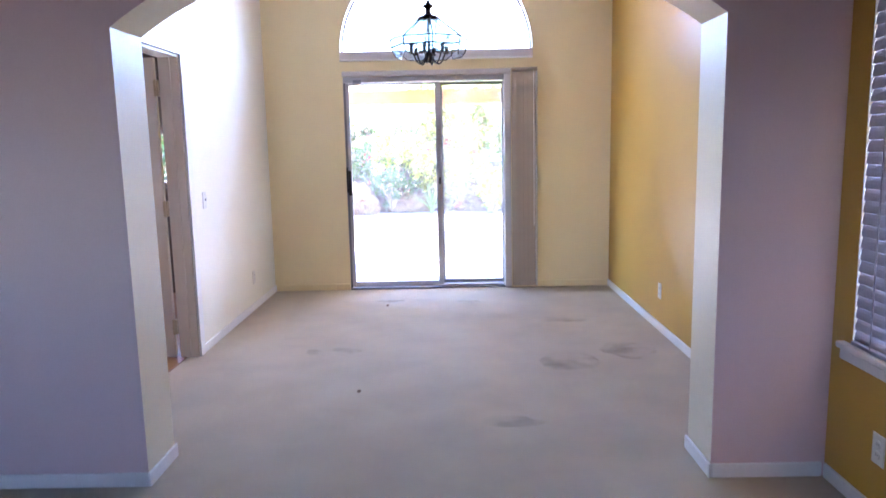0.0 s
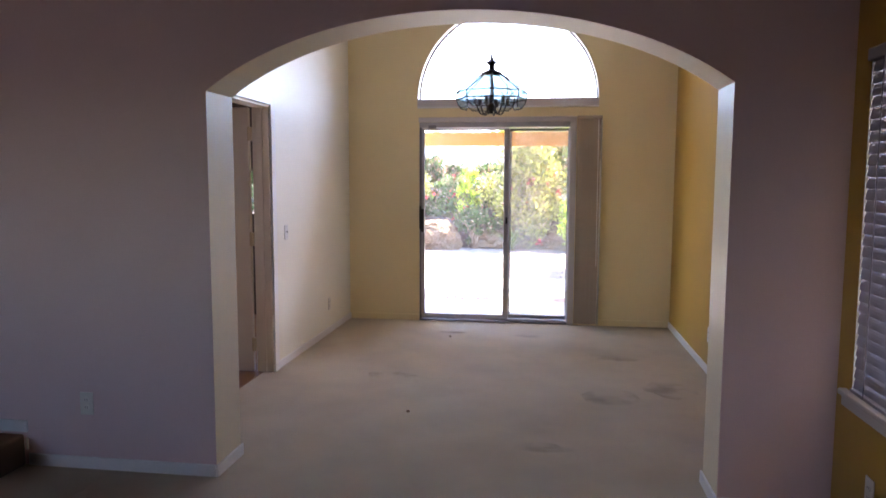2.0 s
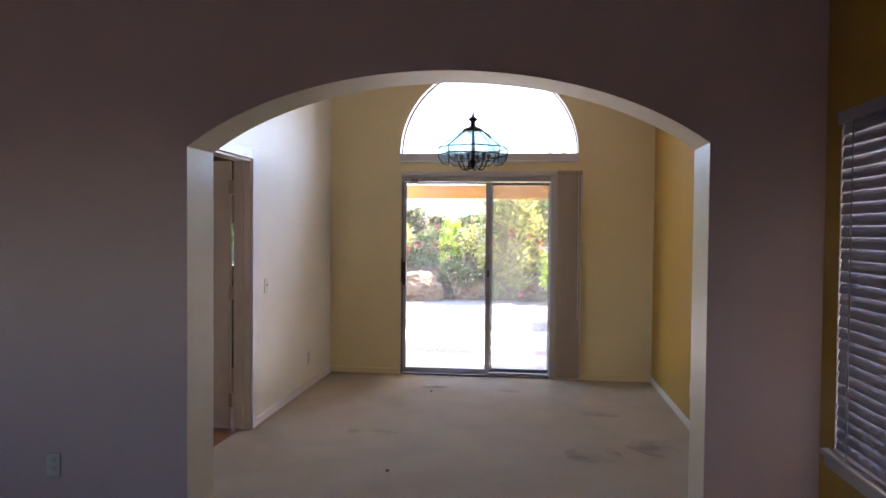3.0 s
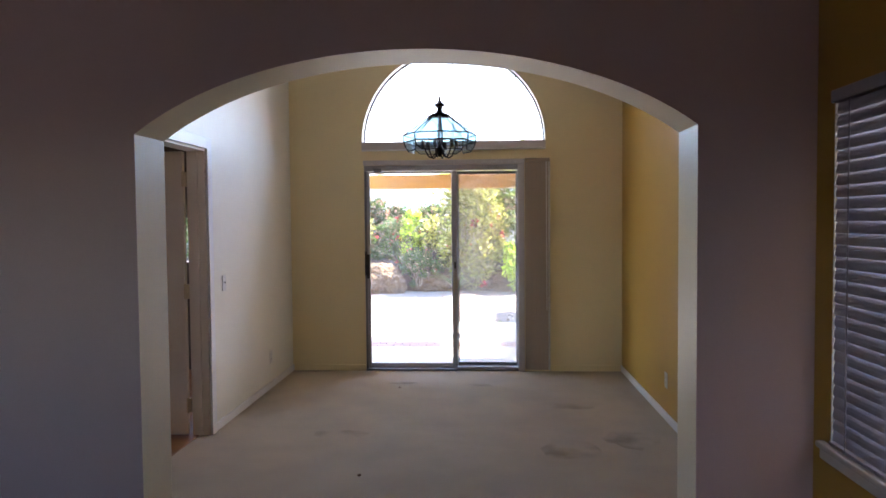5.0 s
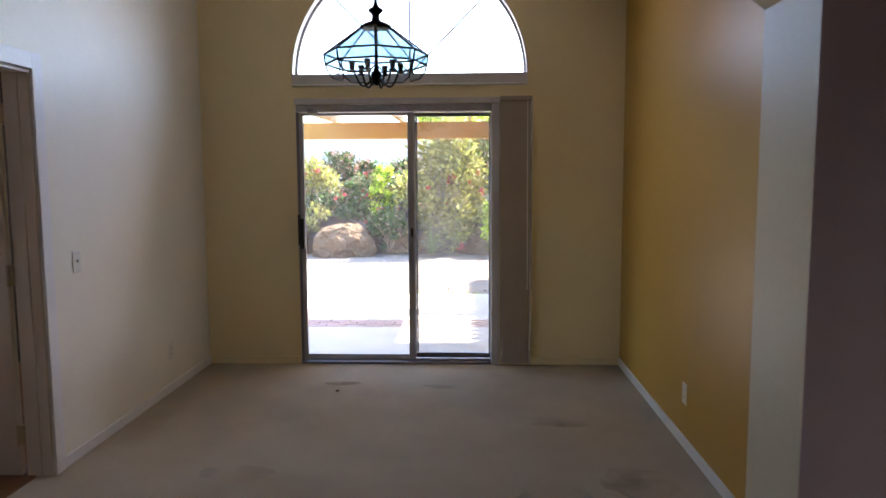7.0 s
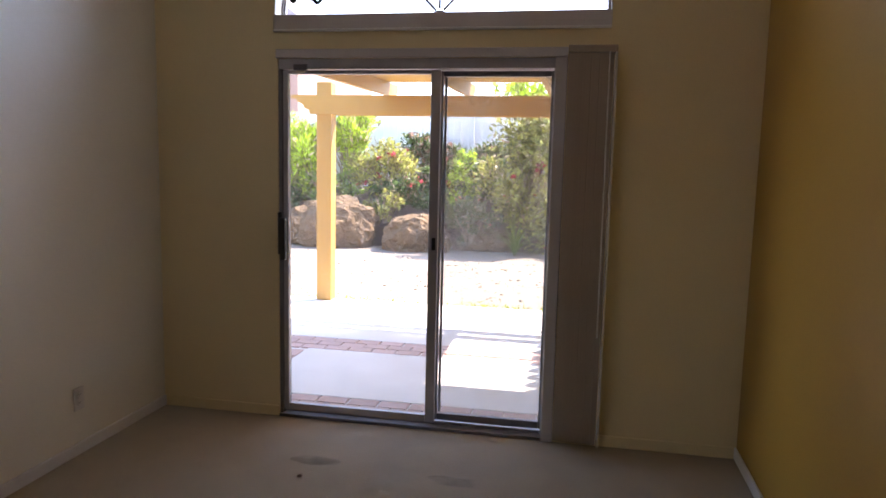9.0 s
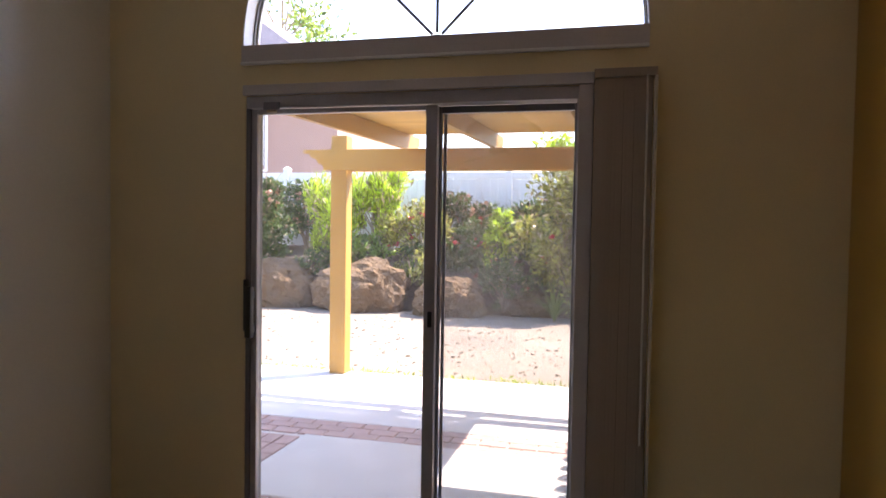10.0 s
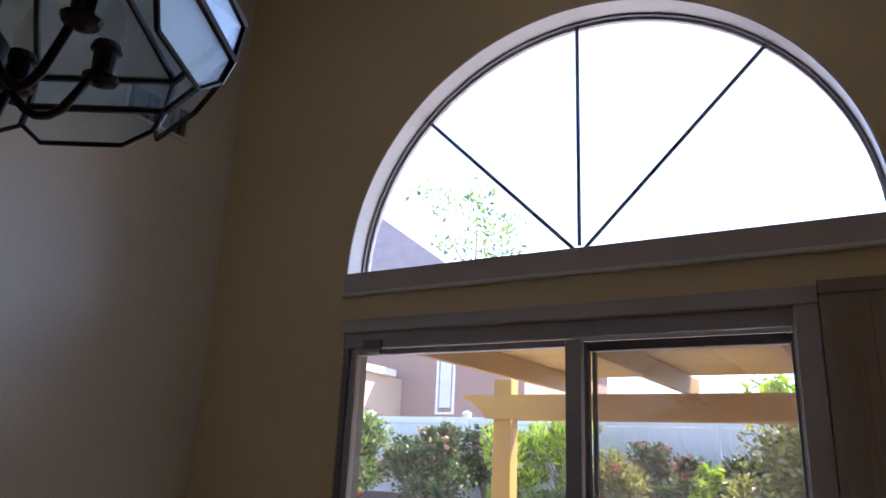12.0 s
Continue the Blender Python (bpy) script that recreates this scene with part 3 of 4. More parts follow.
part("frame", box(0.0005, 0.012, -0.16, -0.142, -0.061, 0.061, 0.003), M_TRIM, vent)
part("frame", box(0.0005, 0.012, 0.142, 0.16, -0.061, 0.061, 0.003), M_TRIM, vent)
part("backing", box(0.0005, 0.003, -0.141, 0.141, -0.061, 0.061), M_BLACK, vent)
for i in range(7):
    y = -0.12 + i * 0.04
    bm = bmesh.new()
    add_hexa(bm, [(0.0035, y, -0.06), (0.012, y + 0.012, -0.06), (0.012, y + 0.012, 0.06), (0.0035, y, 0.06)], (0, 0.002, 0))
    part("louvre", bm, M_ALUDARK, vent)

# ---------------------------------------------------------------- chandelier
CH = Vector((0.891, -1.752, -0.042))
ch = base("chandelier", CH, "eight-sided glass chandelier with dark bronze arms on a chain", "chandelier")
ch_top = ceil_z(CH.x) - CH.z
M_CHGLASS = bpy.data.materials.new("bevelled_glass")
M_CHGLASS.use_nodes = True
nt = M_CHGLASS.node_tree
nt.nodes.remove(nt.nodes["Principled BSDF"])
g_clear, g_shine, g_tint = nt.nodes.new("ShaderNodeBsdfTransparent"), nt.nodes.new("ShaderNodeBsdfGlossy"), nt.nodes.new("ShaderNodeBsdfTranslucent")
g_clear.inputs["Color"].default_value = (0.76, 0.86, 0.89, 1)
g_shine.inputs["Roughness"].default_value = 0.06
g_tint.inputs["Color"].default_value = (0.84, 0.93, 0.95, 1)
g_n = nt.nodes.new("ShaderNodeTexNoise")
g_n.inputs["Scale"].default_value = 35.0
g_b = nt.nodes.new("ShaderNodeBump")
g_b.inputs["Strength"].default_value = 0.15
g_b.inputs["Distance"].default_value = 0.004
nt.links.new(g_n.outputs["Fac"], g_b.inputs["Height"])
nt.links.new(g_b.outputs[0], g_shine.inputs["Normal"])
g_m1, g_m2 = nt.nodes.new("ShaderNodeMixShader"), nt.nodes.new("ShaderNodeMixShader")
g_m1.inputs[0].default_value = 0.07
nt.links.new(g_clear.outputs[0], g_m1.inputs[1])
nt.links.new(g_tint.outputs[0], g_m1.inputs[2])
g_m2.inputs[0].default_value = 0.2
nt.links.new(g_m1.outputs[0], g_m2.inputs[1])
nt.links.new(g_shine.outputs[0], g_m2.inputs[2])
nt.links.new(g_m2.outputs[0], nt.nodes["Material Output"].inputs["Surface"])

RINGS = ((0.080, 2.305), (0.272, 2.168), (0.265, 2.116), (0.243, 2.050))


M_CHCLEAR = pane_mat("clear_bevelled_glass", (0.88, 0.92, 0.93), haze=0.06)


def oct_pt(k, ring):
    r, z = ring
    a = radians(97) + k * math.pi / 4
    return Vector((r * math.cos(a), r * math.sin(a), z))


for k in range(8):
    for lvl in range(3):
        a, b = RINGS[lvl], RINGS[lvl + 1]
        p = [oct_pt(k, a), oct_pt(k + 1, a), oct_pt(k + 1, b), oct_pt(k, b)]
        n = (p[1] - p[0]).cross(p[3] - p[0]).normalized()
        bm = bmesh.new()
        if lvl == 2:      # lower panes have clipped corners
            q = [p[0], p[1], p[1].lerp(p[2], 0.55), p[2].lerp(p[3], 0.18), p[3].lerp(p[2], 0.18), p[0].lerp(p[3], 0.55)]
        else:
            q = p
        c = sum(q, Vector()) / len(q)
        q = [c + (v - c) * 0.985 for v in q]
        add_prism(bm, q, n * 0.003)
        part("glass_pane", bm, M_CHCLEAR if lvl == 2 else M_CHGLASS, ch)
        came = bmesh.new()
        if lvl == 2:
            add_tube(came, [q[2], q[3], q[4], q[5]], 0.0036, 6)
        else:
            add_tube(came, [p[3], p[2]], 0.0055, 6)
        add_tube(came, [p[0], p[3] if lvl < 2 else q[5]], 0.0050, 6)
        part("came", came, M_BRONZE, ch)
bm = bmesh.new()
add_lathe(bm, [(0.082, 2.302), (0.084, 2.310), (0.062, 2.325), (0.034, 2.335), (0.022, 2.345), (0.02, 2.368), (0.026, 2.375), (0.040, 2.388), (0.038, 2.398), (0.018, 2.410), (0.010, 2.430), (0.005, 2.455)], n=24)
part("cap", bm, M_BRONZE, ch, smooth=True)
bm = bmesh.new()
add_lathe(bm, [(0.004, 2.010), (0.012, 2.015), (0.02, 2.03), (0.028, 2.045), (0.028, 2.07), (0.016, 2.085), (0.010, 2.105), (0.010, 2.304)], n=16)
part("stem", bm, M_BRONZE, ch, smooth=True)
M_BULB = pane_mat("bulb_glass", (0.95, 0.95, 0.93))
for k in range(6):
    a = 2 * math.pi * k / 6 + 0.3
    d = Vector((math.cos(a), math.sin(a), 0))
    bm = bmesh.new()
    add_tube(bm, [d * (0.02 + 0.108 * u) + Vector((0, 0, 2.055 - 0.05 * math.sin(math.pi * min(1, u * 1.15)) + 0.035 * max(0, u - 0.7) / 0.3)) for u in [i / 9 for i in range(10)]], 0.0055, 8)
    arm = part("arm", bm, M_BRONZE, ch, smooth=True)
    c = d * 0.128
    bm = bmesh.new()
    add_lathe(bm, [(0.006, 2.07), (0.019, 2.075), (0.022, 2.081), (0.013, 2.086), (0.014, 2.115), (0.019, 2.119), (0.016, 2.128)], c.x, c.y, 0, 14)
    part("candle_socket", bm, M_BRONZE, arm)
    bm = bmesh.new()
    add_lathe(bm, [(0.006, 2.128), (0.014, 2.14), (0.016, 2.153), (0.012, 2.173), (0.005, 2.193), (0.001, 2.203)], c.x, c.y, 0, 14)
    part("bulb", bm, M_BULB, arm, "clear flame-shaped bulb", smooth=True)
nlink = int((ch_top - 0.05 - 2.44) / 0.028)
for i in range(nlink):
    z = 2.45 + i * 0.028
    bm = bmesh.new()
    pts = [Vector((0.008 * math.cos(t), 0, z + 0.018 * math.sin(t))) for t in [2 * math.pi * j / 12 for j in range(13)]]
    if i % 2:
        pts = [Vector((0, p.x, p.z)) for p in pts]
    add_tube(bm, pts, 0.0024, 5)
    part("chain_link", bm, M_BRONZE, ch)
bm = bmesh.new()
add_lathe(bm, [(0.008, -0.065), (0.05, -0.04), (0.065, 0.02)], 0, 0, ch_top, 20)
part("canopy", bm, M_BRONZE, ch, smooth=True)

# ---------------------------------------------------------------- living room window with slatted blind
win = base("window_2", (0, 0, 0), "tall window in the ochre wall", "window", kind="structure")
part("window_frame", box(X_R + 0.11, X_R + 0.15, WY0, WY0 + 0.05, WZ0, WZ1, 0.003), M_VINYL, win)
part("window_frame", box(X_R + 0.11, X_R + 0.15, WY1 - 0.05, WY1, WZ0, WZ1, 0.003), M_VINYL, win)
part("window_frame", box(X_R + 0.11, X_R + 0.15, WY0 + 0.051, WY1 - 0.051, WZ1 - 0.05, WZ1, 0.003), M_VINYL, win)
part("window_frame", box(X_R + 0.11, X_R + 0.15, WY0 + 0.051, WY1 - 0.051, WZ0, WZ0 + 0.05, 0.003), M_VINYL, win)
g = part("pane", box(X_R + 0.125, X_R + 0.131, WY0 + 0.048, WY1 - 0.048, WZ0 + 0.048, WZ1 - 0.048), M_GLASS, win)
g.visible_shadow = False
# Sill and apron take the greyer casing paint to look unlit.
part("window_sill", box(X_R - 0.032, X_R + 0.10, WY0 - 0.05, WY1 + 0.06, WZ0 - 0.026, WZ0 - 0.001, 0.006), M_CASING, win, "white painted projecting sill, greyed to look unlit")
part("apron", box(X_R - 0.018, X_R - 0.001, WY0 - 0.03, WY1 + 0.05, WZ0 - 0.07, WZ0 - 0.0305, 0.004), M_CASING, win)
# Thin white lining, added so light leaking past the slats glints white.
part("reveal_lining", box(X_R + 0.002, X_R + 0.109, WY1 - 0.003, WY1 - 0.0005, WZ0 + 0.001, WZ1 - 0.004), M_TRIM, win)
part("reveal_lining", box(X_R + 0.002, X_R + 0.109, WY0 + 0.0005, WY1 - 0.0035, WZ1 - 0.0035, WZ1 - 0.0005), M_TRIM, win)
# Added frame and pane for the unseen fill-light opening.
w3 = base("fill_window", (0, 0, 0), "added unseen window in the living room's back wall for fill light", "window", kind="structure")
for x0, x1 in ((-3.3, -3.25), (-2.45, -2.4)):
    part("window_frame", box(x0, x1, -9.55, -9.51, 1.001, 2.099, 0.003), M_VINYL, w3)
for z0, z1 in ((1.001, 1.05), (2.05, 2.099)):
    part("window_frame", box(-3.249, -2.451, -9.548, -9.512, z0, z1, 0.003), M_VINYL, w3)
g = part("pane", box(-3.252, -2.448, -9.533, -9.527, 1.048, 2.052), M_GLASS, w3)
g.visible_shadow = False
bl = base("slatted_blind", (X_R + 0.010, 0, 0), "white horizontal slatted blind with shade in its blue-grey colour, tilted nearly shut", "blind")
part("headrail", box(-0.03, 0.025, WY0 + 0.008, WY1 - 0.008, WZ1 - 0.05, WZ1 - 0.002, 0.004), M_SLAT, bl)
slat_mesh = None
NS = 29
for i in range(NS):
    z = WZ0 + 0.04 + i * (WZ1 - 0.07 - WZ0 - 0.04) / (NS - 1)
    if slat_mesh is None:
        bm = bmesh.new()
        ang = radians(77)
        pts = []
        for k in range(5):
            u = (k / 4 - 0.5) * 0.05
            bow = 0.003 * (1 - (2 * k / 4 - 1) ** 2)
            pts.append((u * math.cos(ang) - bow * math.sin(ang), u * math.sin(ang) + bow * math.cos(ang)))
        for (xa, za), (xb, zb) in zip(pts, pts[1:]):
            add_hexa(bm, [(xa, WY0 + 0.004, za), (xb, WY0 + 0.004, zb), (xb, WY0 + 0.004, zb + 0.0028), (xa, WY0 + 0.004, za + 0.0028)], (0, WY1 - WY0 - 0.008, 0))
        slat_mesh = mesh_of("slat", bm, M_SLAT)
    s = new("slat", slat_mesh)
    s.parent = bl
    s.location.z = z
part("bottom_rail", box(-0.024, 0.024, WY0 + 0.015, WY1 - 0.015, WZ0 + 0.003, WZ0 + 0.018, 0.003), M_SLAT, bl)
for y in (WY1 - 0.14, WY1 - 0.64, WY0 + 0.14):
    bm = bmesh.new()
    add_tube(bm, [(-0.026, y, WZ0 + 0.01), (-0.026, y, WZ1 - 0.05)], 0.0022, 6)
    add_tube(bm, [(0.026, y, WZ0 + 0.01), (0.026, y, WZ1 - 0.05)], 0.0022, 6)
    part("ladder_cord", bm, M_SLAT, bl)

# ================================================================ outside
PZ = -0.06
solid("ground", box(-300, 300, -300, 500, -0.7, -0.105), M_DIRT, "dry bare dirt yard", "ground", kind="structure")
patio = base("patio", (0, 0, 0), "concrete patio in panels divided by brick ribbons", "patio", kind="structure")
for x0, x1, y0, y1 in ((-6, 3.82, 2.035, 3.74), (-6, -0.855, 0.565, 1.665), (-0.465, 3.82, 0.565, 1.665)):
    part("concrete_panel", box(x0, x1, y0, y1, -0.6, PZ, 0.006), M_CONCRETE, patio)
part("mortar_bed", box(-6, 3.82, 0.126, 2.034, -0.6, PZ - 0.012), M_CONCRETE, patio)
brick_bm = bmesh.new()
add_box(brick_bm, -0.096, 0.096, -0.056, 0.056, -0.05, 0, 0.006)
brick_mesh = mesh_of("brick", brick_bm, M_BRICK)
rng = random.Random(4)


def lay_brick(x, y, turned):
    b = new("brick", brick_mesh)
    b.parent = patio
    b.matrix_basis = pose(x, y, PZ + rng.uniform(-0.003, 0.002), 0, 0, (90 if turned else 0) + rng.uniform(-1, 1))


for row in range(3):
    for i in range(30):
        x = -3.5 + i * 0.204 + (0.1 if row % 2 else 0)
        lay_brick(x, 1.73 + row * 0.121, False)
        lay_brick(x, 0.265 + row * 0.121, False)
    for i in range(5):
        lay_brick(-0.781 + row * 0.121, 0.70 + i * 0.204, True)

# patio cover
cover = base("patio_cover", (0, 0, PZ), "yellow-stained timber patio cover with a boarded roof on rafters", "patio cover")


def cbox(*a, bevel=0.004):
    x0, x1, y0, y1, z0, z1 = a
    return box(x0, x1, y0, y1, z0 - PZ, z1 - PZ, bevel)


part("post", cbox(-1.14, -0.97, 3.585, 3.735, PZ, 2.33, bevel=0.008), M_CEDAR, cover)
part("post", cbox(2.92, 3.09, 3.585, 3.735, PZ, 2.33, bevel=0.008), M_CEDAR, cover)
for y in (3.54, 3.737):
    bm = bmesh.new()
    prof = [(-1.42, 2.188), (3.12, 2.188), (3.12, 1.985), (-1.20, 1.985), (-1.21, 2.03), (-1.26, 2.05), (-1.28, 2.09), (-1.34, 2.115), (-1.355, 2.145), (-1.42, 2.155)]
    add_prism(bm, [(x, y, z - PZ) for x, z in prof], (0, 0.043, 0))
    part("beam", bm, M_CEDAR, cover, "yellow-stained beam with a scroll-cut end")
part("ledger", cbox(-0.42, 3.1, 0.127, 0.17, 2.09, 2.262), M_CEDAR, cover)
for x in (-0.36, 0.50, 1.36, 2.0, 3.05):
    bm = bmesh.new()
    prof = [(0.172, 2.13), (3.80, 2.188), (3.92, 2.25), (3.92, 2.33), (0.172, 2.263)]
    add_prism(bm, [(x, y, z - PZ) for y, z in prof], (0.045, 0, 0))
    part("rafter", bm, M_CEDAR, cover)
# Unseen right ends are set to block sun indoors and light a patio strip.
for i in range(24):
    y0 = 0.13 + i * 0.1455
    x1 = 3.1 if y0 < 2.2 else 2.05
    part("roof_board", cbox(-0.42, x1, y0, y0 + 0.139, 2.266 + 0.0181 * y0, 2.284 + 0.0181 * y0, bevel=0.003), M_SHEATH, cover)

# Unseen sheet, added to keep orange board bounce out of the window reveal.
bm = bmesh.new()
add_hexa(bm, [(-0.42, 0.13, 2.2885 - PZ), (2.05, 0.13, 2.2885 - PZ), (2.05, 3.61, 2.352 - PZ), (-0.42, 3.61, 2.352 - PZ)], (0, 0, 0.004))
part("roofing_felt", bm, M_BOUNCE, cover, "added pale sheet over the boards for neutral bounce light")

# the house's own wing beyond the patio, with a tiled eave
wing = base("house_wing", (3.83, 0.7, -0.2), "stucco wing of the house with a clay-tiled eave", "house wing", kind="structure")
part("wall", box(0, 4, 0, 6.0, 0.0, 2.85), M_HOUSEWALL, wing)
bm = bmesh.new()
add_prism(bm, [(-0.66, -0.1, 2.72), (4, -0.1, 4.2), (4, -0.1, 4.35), (-0.66, -0.1, 2.85)], (0, 6.2, 0))
part("roof", bm, M_SHINGLE, wing)
tile_bm = bmesh.new()
add_lathe(tile_bm, [(0.075, 0), (0.085, 0.4)], n=10)
bmesh.ops.rotate(tile_bm, verts=tile_bm.verts[:], cent=(0, 0, 0), matrix=Matrix.Rotation(radians(72.5), 3, "Y"))
tile_mesh = mesh_of("roof_tile", tile_bm, M_TILE)
for i in range(34):
    t_ob = new("roof_tile", tile_mesh)
    t_ob.parent = wing
    t_ob.location = (-0.74, -0.02 + i * 0.18, 2.83)


# boulders
def boulder(at, size, seed):
    bm = bmesh.new()
    bmesh.ops.create_icosphere(bm, subdivisions=4, radius=1.0)
    for v in bm.verts:
        p = v.co.copy()
        k = 1 + 0.24 * noise.noise(p * 1.3 + Vector((seed * 3.7, 0, 0))) + 0.14 * noise.noise(p * 3.1 + Vector((0, seed * 2.1, 0))) + 0.09 * noise.noise(p * 8 + Vector((0, 0, seed)))
        q = Vector((abs(p.x) ** 0.88 * (1 if p.x > 0 else -1), abs(p.y) ** 0.88 * (1 if p.y > 0 else -1), abs(p.z) ** 0.85 * (1 if p.z > 0 else -1))) * k
        v.co = Vector((q.x * size[0], q.y * size[1], max(q.z, -0.75) * size[2]))
    low = min(v.co.z for v in bm.verts)
    bmesh.ops.translate(bm, verts=bm.verts[:], vec=(0, 0, -low))
    ob = solid("boulder", bm, M_ROCK, "large rough brown boulder edging the planted bank", "boulder", "boulders along the bank")
    ob.location = at


for i, (bx, by, w, d, h) in enumerate(((-6.3, 9.0, 0.75, 0.55, 0.5), (-4.6, 8.95, 0.70, 0.5, 0.52), (-2.85, 8.9, 0.86, 0.55, 0.54), (-1.22, 8.7, 0.62, 0.45, 0.42),
                                       (0.2, 9.3, 0.6, 0.45, 0.3), (1.5, 9.3, 0.6, 0.45, 0.32), (2.9, 9.2, 0.7, 0.5, 0.4), (-8.0, 9.1, 0.8, 0.5, 0.5))):
    boulder((bx, by, -0.19), (w, d, h), i + 1)

# planted bank
bm = bmesh.new()
add_prism(bm, [(-14, 9.0, -0.5), (-14, 9.05, 0.25), (-14, 9.6, 0.75), (-14, 11.4, 1.0), (-14, 11.4, -0.5)], (26, 0, 0))
solid("planted_bank", bm, M_SOIL, "sloping bank of dark soil behind the boulders", "bank", kind="structure")

# white vinyl fence
fence = base("fence", (0, 11.0, 0.85), "white vinyl privacy fence on top of the bank", "fence")
post_bm = bmesh.new()
add_box(post_bm, -0.065, 0.065, -0.065, 0.065, 0, 1.72, 0.006)
post_mesh = mesh_of("fence_post", post_bm, M_VINYL)
cap_bm = bmesh.new()
add_lathe(cap_bm, [(0.105, 0), (0.105, 0.02), (0.02, 0.07)], n=4)
bmesh.ops.rotate(cap_bm, verts=cap_bm.verts[:], cent=(0, 0, 0), matrix=Matrix.Rotation(radians(45), 3, "Z"))
cap_mesh = mesh_of("post_cap", cap_bm, M_VINYL)
board_bm = bmesh.new()
add_box(board_bm, -0.075, 0.075, -0.012, 0.012, 0.1, 1.52, 0.004)
board_mesh = mesh_of("fence_board", board_bm, M_VINYL)
for i in range(-5, 5):
    x = -0.58 + i * 2.44
    fp = new("fence_post", post_mesh)
    fp.parent, fp.location = fence, (x, 0, 0)
    fc = new("post_cap", cap_mesh)
    fc.parent, fc.location = fp, (0, 0, 1.721)
    part("top_rail", box(x + 0.066, x + 2.374, -0.03, 0.03, 1.525, 1.66, 0.006), M_VINYL, fence)
    part("bottom_rail", box(x + 0.066, x + 2.374, -0.03, 0.03, 0.02, 0.095, 0.006), M_VINYL, fence)
    for k in range(15):
        fb = new("fence_board", board_mesh)
        fb.parent, fb.location = fence, (x + 0.145 + k * 0.1536, 0, 0)


# ---------------------------------------------------------------- plants
def leaves_mesh(name, centres, normals, size, material, seed, aspect=2.2):
    """Many small folded leaves, one pair of quads each."""
    r = np.random.default_rng(seed)
    n = len(centres)
    d = normals + r.normal(0, 0.7, (n, 3))
    d /= np.linalg.norm(d, axis=1, keepdims=True)
    s = np.cross(d, r.normal(0, 1, (n, 3)))
    s /= np.linalg.norm(s, axis=1, keepdims=True)
    u = np.cross(s, d)
    L = (size * r.uniform(0.5, 1.9, n))[:, None]
    W = L / aspect
    base_p, tip = centres - d * L * 0.5, centres + d * L * 0.5
    left, right = centres + s * W * 0.5 + u * W * 0.2, centres - s * W * 0.5 + u * W * 0.2
    verts = np.stack([base_p, right, tip, left], 1).reshape(-1, 3)
    idx = np.arange(n)[:, None] * 4
    faces = np.concatenate([idx + [0, 1, 2], idx + [0, 2, 3]])
    me = bpy.data.meshes.new(name)
    me.from_pydata(verts.tolist(), [], faces.tolist())
    me.materials.append(material)
    me.update()
    return me


def shrub(at, size, material, label, seed, count=2600, leaf=0.09, flowers=0, flower_mat=None, clumps=16, category="shrub", name="shrub", aspect=2.2, up=0.35):
    r = np.random.default_rng(seed)
    count, leaf = int(count * 1.05), leaf * 0.8
    e = base(name, at, label, category)
    sx, sy, sz = size
    a = r.normal(0, 1, (clumps, 3))
    a /= np.linalg.norm(a, axis=1, keepdims=True)
    cc = a * r.uniform(0.45, 0.95, (clumps, 1)) * [sx * 0.75, sy * 0.75, sz * 0.44] + [0, 0, sz * 0.54]
    bm = bmesh.new()
    for c in cc:
        mid = Vector((c[0] * 0.35, c[1] * 0.35, c[2] * 0.55))
        add_tube(bm, [(c[0] * 0.06, c[1] * 0.06, -0.05), mid, Vector(c)], [0.02, 0.013, 0.004], 5)
        for _ in range(4):
            tip = Vector(c) + Vector((r.normal(0, sx * 0.2), r.normal(0, sy * 0.2), abs(r.normal(0, sz * 0.13)) + 0.08))
            add_tube(bm, [Vector(c) * 0.8, tip], [0.008, 0.003], 4)
    part("stems", bm, M_STEM, e)
    which = r.integers(0, clumps, count)
    v = r.normal(0, 1, (count, 3))
    v /= np.linalg.norm(v, axis=1, keepdims=True)
    rad = r.uniform(0.15, 1.12, (count, 1)) ** 0.8
    spread = np.array([sx, sy, sz * 0.6]) * 0.30 * r.uniform(0.45, 1.3, (clumps, 1))[which]
    pts = cc[which] + v * rad * spread
    pts[:, 2] = np.maximum(pts[:, 2], 0.02)
    nrm = v + [0, 0, up]
    crown = new("crown", leaves_mesh("crown", pts, nrm, leaf, material, seed + 1, aspect))
    crown.parent = e
    nd = count // 9
    pick = r.choice(count, nd, replace=False)
    dry = new("dry_leaves", leaves_mesh("dry_leaves", pts[pick] + v[pick] * 0.03, nrm[pick], leaf * 0.9, M_DRYLEAF, seed + 3, 2.8))
    dry.parent = e
    if flowers:
        flowers = max(6, flowers // 2) if flower_mat == M_FLOWER else flowers
        pick = r.choice(count, flowers, replace=False)
        fpts = np.repeat(pts[pick] + v[pick] * 0.04, 8, axis=0) + r.normal(0, 0.035, (flowers * 8, 3))
        fl = new("flowers", leaves_mesh("flowers", fpts, np.repeat(v[pick], 8, axis=0), 0.06, flower_mat, seed + 2, 1.2))
        fl.parent = e
    return e


shrub((-5.6, 9.75, 0.7), (1.15, 0.7, 1.75), M_DARKLEAF, "dark green shrub with pink dried blossom on the bank", 11, 6500, 0.11, 40, M_PINKFLOWER, clumps=24)
shrub((-7.5, 9.9, 0.7), (1.1, 0.7, 1.8), M_LEAF, "green shrub with red flowers on the bank", 12, 4500, 0.11, 30, M_FLOWER, clumps=22)
